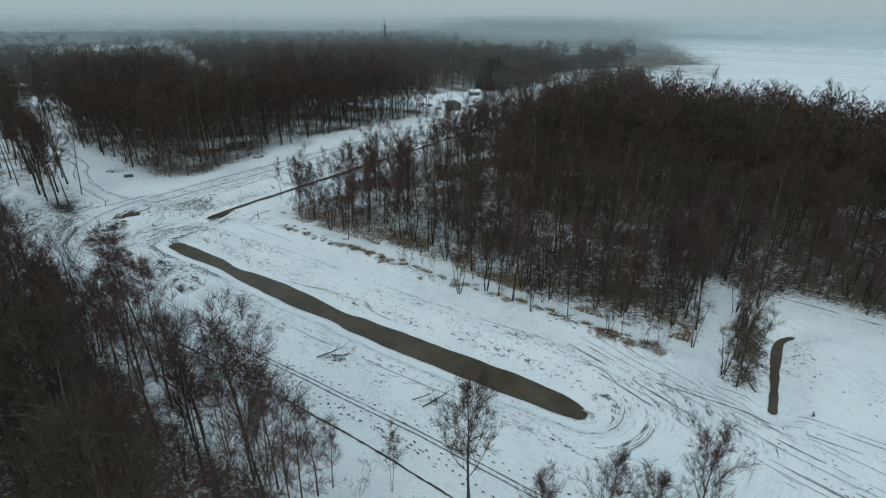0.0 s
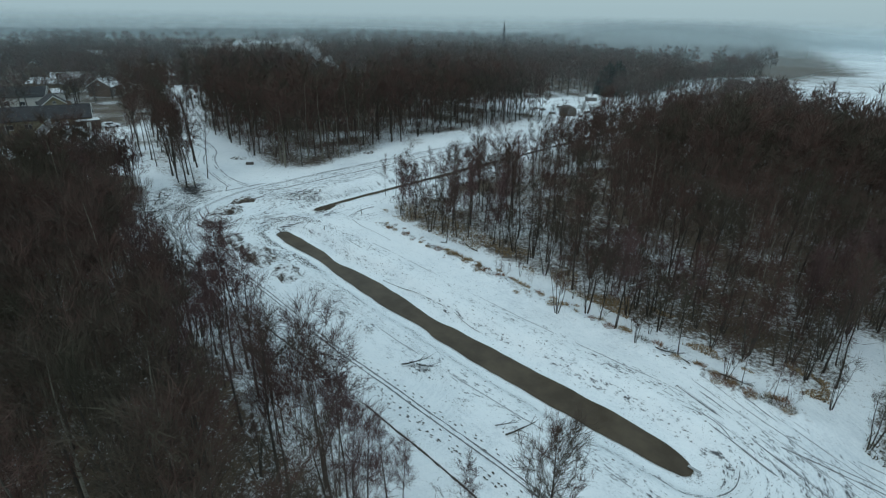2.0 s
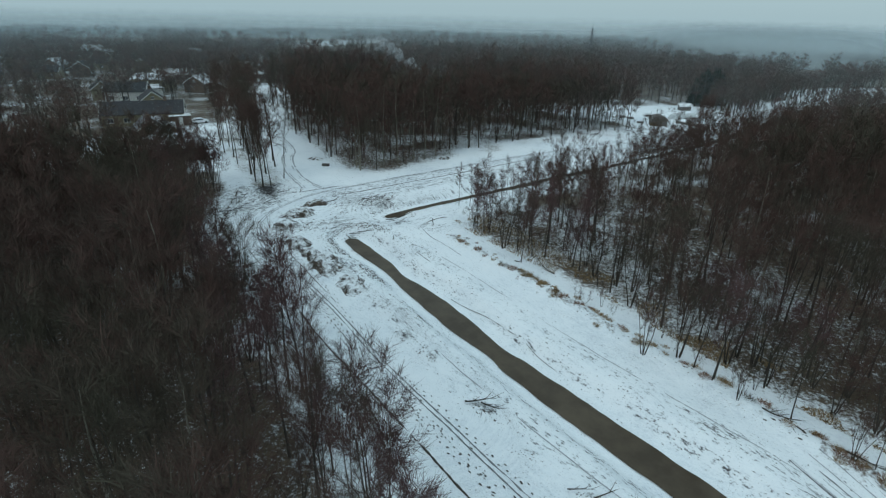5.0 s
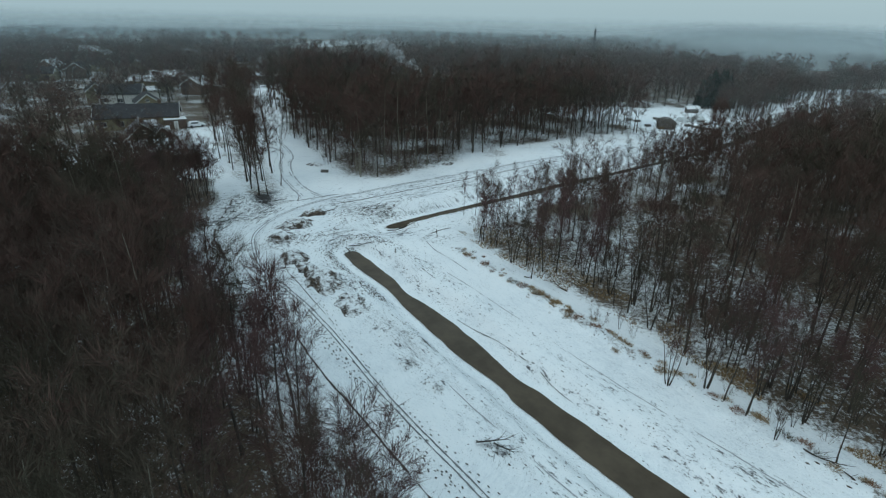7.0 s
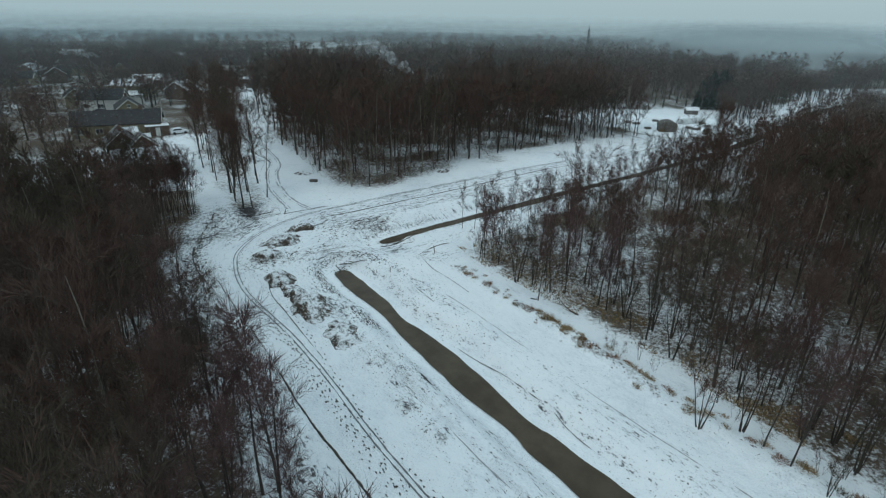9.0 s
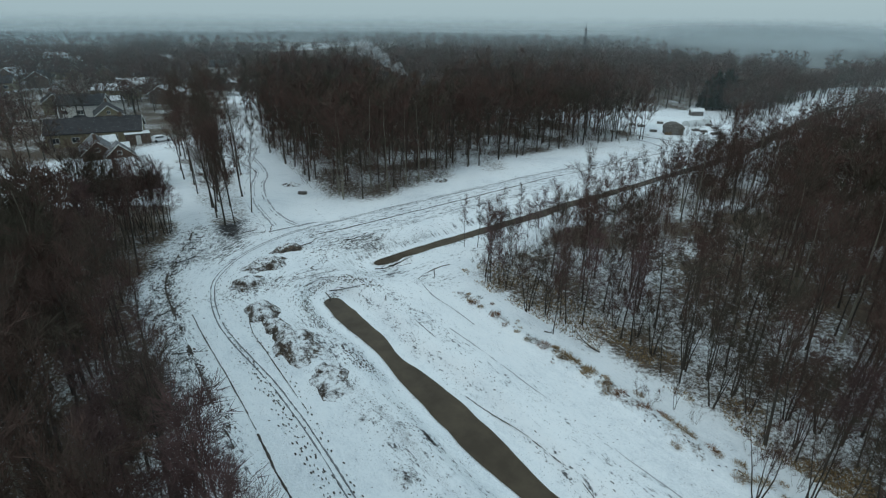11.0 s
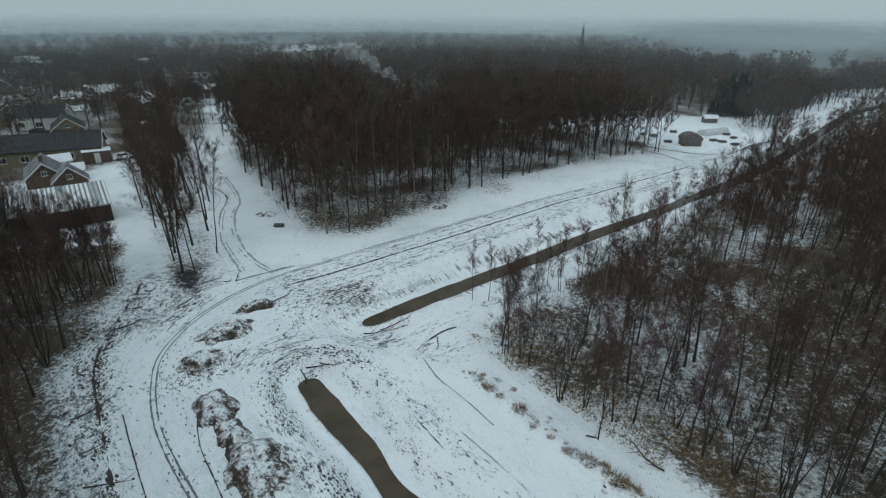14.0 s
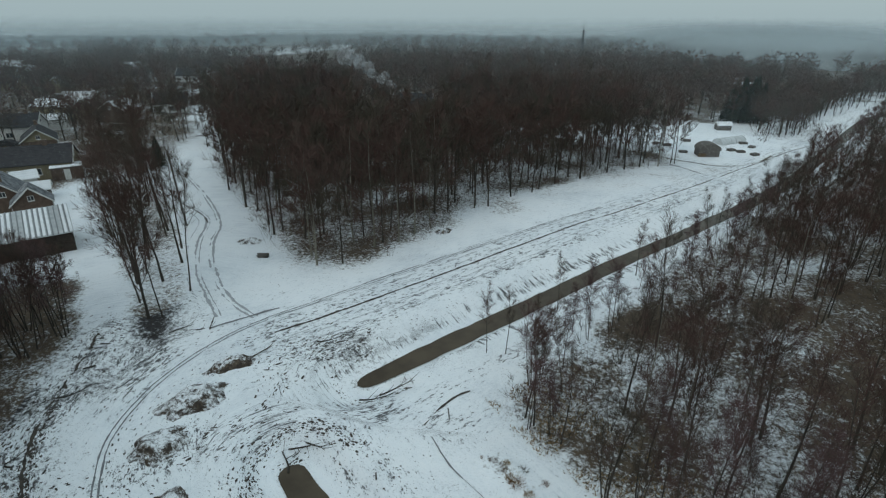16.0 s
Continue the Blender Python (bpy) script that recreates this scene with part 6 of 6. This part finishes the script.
# ---- yard beside the canal road ----
hut = thing("hut", "dark timber hut under a rounded tarpaulin", "hut", "", pose(0.0, 171.6, 0, 0, 0, 15) @ Matrix.Scale(0.68, 4))
s = Soup()
s.box(-3.2, 3.2, -2.3, 2.3, -0.2, 2.4)
part("wall", s.mesh("wall", M_GREY), hut)
s = Soup()
arc = [(3.5 * math.cos(a), 2.2 + 2.2 * math.sin(a)) for a in [math.pi * k / 9 for k in range(10)]]
s.hull([(a, -2.6, b) for a, b in arc], [(a, 2.6, b) for a, b in arc])
part("tarpaulin", s.mesh("tarpaulin", M_GREY, False), hut, "dusty grey rounded tarpaulin")
s = Soup()
s.box(-3.6, -1.2, -2.5, -2.3, 0.1, 1.2)
part("boarding", s.mesh("boarding", M_PEAT), hut, "orange-brown boards")
house(7.6, 206.5, 20, 3.6, 2.4, 1.4, 2.0, M_GREY, M_SNOW, "timber shed with a white snowy roof", False, False, True, "yard buildings")
tunnel = thing("polytunnel", "low rounded polythene tunnel dusted with snow", "greenhouse", "", pose(6.8, 188.0, 0, 0, 0, 45) @ Matrix.Scale(0.62, 4))
s = Soup()
arc = [(2.4 * math.cos(a), 2.3 * math.sin(a)) for a in [math.pi * k / 10 for k in range(11)]]
s.hull([(-7, a, b) for a, b in arc], [(7, a, b) for a, b in arc])
part("cover", s.mesh("cover", M_FILM), tunnel)
for i in range(6):
    s = Soup()
    s.tube([(-7 + i * 2.8, a * 1.01, b * 1.01) for a, b in arc], [0.04] * 11, 5)
    part("hoop", s.mesh("hoop", M_STEEL, True), tunnel)
s = Soup()
s.box(-1.2, 1.2, -0.09, 0.09, -0.015, 0.015)
SLAT = s.mesh("slat", M_GREY)
for x, y, t in ((7.8, 177.3, 20), (11.1, 183.4, 60), (9.9, 187.5, 10), (10.4, 175.3, 40), (-3.0, 186.4, 0), (-8.0, 179.2, 30), (-4.8, 172.8, 10), (6.0, 178.4, 35), (-10.4, 180.6, 70)):
    st = thing("pallet_stack", "low stack of weathered wooden pallets in the yard", "pallets", "pallets in the yard", pose(x, y, 0, 0, 0, t) @ Matrix.Scale(0.75, 4))
    for k in range(4):
        s = Soup()
        s.hull([(-1.15, -0.78, k * 0.17), (1.15, -0.78, k * 0.17), (1.15, 0.86, k * 0.17), (-1.15, 0.86, k * 0.17)],
               [(-1.15, -0.78, k * 0.17 + 0.12), (1.15, -0.78, k * 0.17 + 0.12), (1.15, 0.86, k * 0.17 + 0.12), (-1.15, 0.86, k * 0.17 + 0.12)])
        pal = part("pallet", s.mesh("pallet", M_GREY), st)
        for j in range(6 if k == 3 else 0):
            slat = part("slat", SLAT, pal)
            slat.matrix_basis = pose(0, -0.71 + j * 0.3, k * 0.17 + 0.135)
rut("lane_edge", [(-34, 178.0), (-18.2, 171.1), (-6.3, 164.6), (2, 161.0), (9, 166.5), (15, 178)], 0.5, M_BRAMBLE, "dark low edge of the yard lane", 0.1)
rut("wheel_track", [(-32, 175.5), (-18.2, 168.6), (-8, 160.6), (-1.8, 153.6)], 0.5, M_TRODDEN, "wheel track of the yard lane in snow", 0.2)
for i, (x, y, a) in enumerate(along([(-36, 178), (-20, 172.4), (-7.5, 166.5)], 3.3)):
    plant(("pole1", "pole2", "pole0")[i % 3], x, y, 0.95, group="row of lane trees")
for i, (x, y, a) in enumerate(((23.7, 203.3, 0), (27.0, 209.0, 0), (30.1, 215.4, 0), (34.0, 224.0, 0), (37.9, 233.4, 0), (43.9, 242.0, 0), (48.0, 250.0, 0), (52.4, 258.1, 0), (56.9, 264.9, 0), (61.1, 270.4, 0), (66.6, 278.1, 0), (73, 287, 0), (80, 297, 0))):
    plant(("coppice0", "oak1", "coppice1")[i % 3], x, y, 0.75, group="row of trees along the canal road")


def conifer_meshes(seed, tall):
    rng = np.random.RandomState(seed)
    t, c = Soup(), Soup()
    t.tube([(0, 0, -0.2), (0.05, 0, tall * 0.5), (0, 0, tall)], [0.2, 0.12, 0.03], 6)
    for k in range(620):
        f = 0.1 + 0.9 * rng.rand()
        r = (1 - f ** 1.6) * tall * 0.26 + 0.3
        a = rng.rand() * math.tau
        p = Vector((math.cos(a) * r * 0.15, math.sin(a) * r * 0.15, f * tall))
        q = Vector((math.cos(a) * r, math.sin(a) * r, f * tall - r * 0.25 + rng.normal() * 0.2))
        c.spike(p, q, 0.22 * (1.2 - f * 0.6))
    return t.mesh("trunk", M_BARK), c.mesh("crown", M_PINE)


con = [conifer_meshes(500, 13.0), conifer_meshes(501, 11.0)]
for i, (x, y, sc) in enumerate(((13.3, 219, 1.0), (10.4, 221, 0.85), (16.0, 221, 1.0), (14.5, 224, 1.05), (18.5, 219, 0.9), (12.0, 224, 1.0), (17.4, 223.5, 1.0), (-106, 122, 0.6))):
    ob = thing("conifer", "dense dark green conifer behind the yard", "tree", "conifers", pose(x, y, 0, 0, 0, i * 70) @ Matrix.Scale(sc, 4))
    part("trunk", con[i % 2][0], ob)
    part("crown", con[i % 2][1], ob)

# ---- lattice mast ----
mast = thing("lattice_mast", "slender steel lattice mast rising over the far wood", "mast", "", pose(-46.6, 372, -3.2))
for i in range(3):
    a = math.tau * i / 3
    s = Soup()
    s.tube([(math.cos(a) * 1.1, math.sin(a) * 1.1, -0.2), (math.cos(a) * 0.7, math.sin(a) * 0.7, 14), (math.cos(a) * 0.35, math.sin(a) * 0.35, 25)], [0.30, 0.28, 0.25], 5)
    part("leg", s.mesh("leg", M_TILE), mast)
for k in range(12):
    s = Soup()
    z0, z1 = k * 2.08, (k + 1) * 2.08
    r0, r1 = 1.1 - 0.03 * z0, 1.1 - 0.03 * z1
    for i in range(3):
        a, b = math.tau * i / 3, math.tau * (i + 1) / 3
        s.tube([(math.cos(a) * r0, math.sin(a) * r0, z0), (math.cos(b) * r1, math.sin(b) * r1, z1)], [0.09, 0.09], 4)
        s.tube([(math.cos(a) * r1, math.sin(a) * r1, z1), (math.cos(b) * r1, math.sin(b) * r1, z1)], [0.09, 0.09], 4)
    part("brace", s.mesh("brace", M_TILE), mast)
s = Soup()
s.tube([(0, 0, 24.8), (0, 0, 27.5)], [0.14, 0.08], 6)
part("antenna", s.mesh("antenna", M_TILE), mast)

# ---- chimney smoke ----
def smoke_material():
    m = veil_material("chimney_smoke", 0.16, (0.86, 0.88, 0.90))
    nt, ln = m.node_tree.nodes, m.node_tree.links
    mix = [n for n in nt if n.type == "MIX_SHADER"][-1]
    n = tex_noise(nt, ln, 0.5, 4, 0.6, position(nt))
    ln.new(math_node(nt, ln, "MULTIPLY", math_node(nt, ln, "SUBTRACT", n, 0.38, True), 1.0, True), mix.inputs[0])
    return m


smoke = Soup()
smoke_rng = np.random.RandomState(3)
for k in range(12):
    t = k / 11
    c = Vector((-81.0 - 15 * t + smoke_rng.normal() * 0.4, 188 - 3 * t, 8.4 + 9.5 * t ** 0.8 + smoke_rng.normal() * 0.4))
    r = 0.6 + 1.6 * t
    base = len(smoke.v)
    for i in range(8):
        for j in range(12):
            a, b = math.pi * (i + 0.5) / 8, math.tau * j / 12
            q = Vector((math.sin(a) * math.cos(b), math.sin(a) * math.sin(b), math.cos(a)))
            smoke.v.append(tuple(c + q * r * (0.8 + 0.5 * smoke_rng.rand())))
    for i in range(7):
        for j in range(12):
            smoke.f.append((base + i * 12 + j, base + i * 12 + (j + 1) % 12, base + (i + 1) * 12 + (j + 1) % 12, base + (i + 1) * 12 + j))
tagged(new("chimney_smoke", smoke.mesh("chimney_smoke", smoke_material(), True)), "thin white smoke drifting from a chimney", "smoke", kind="stuff")
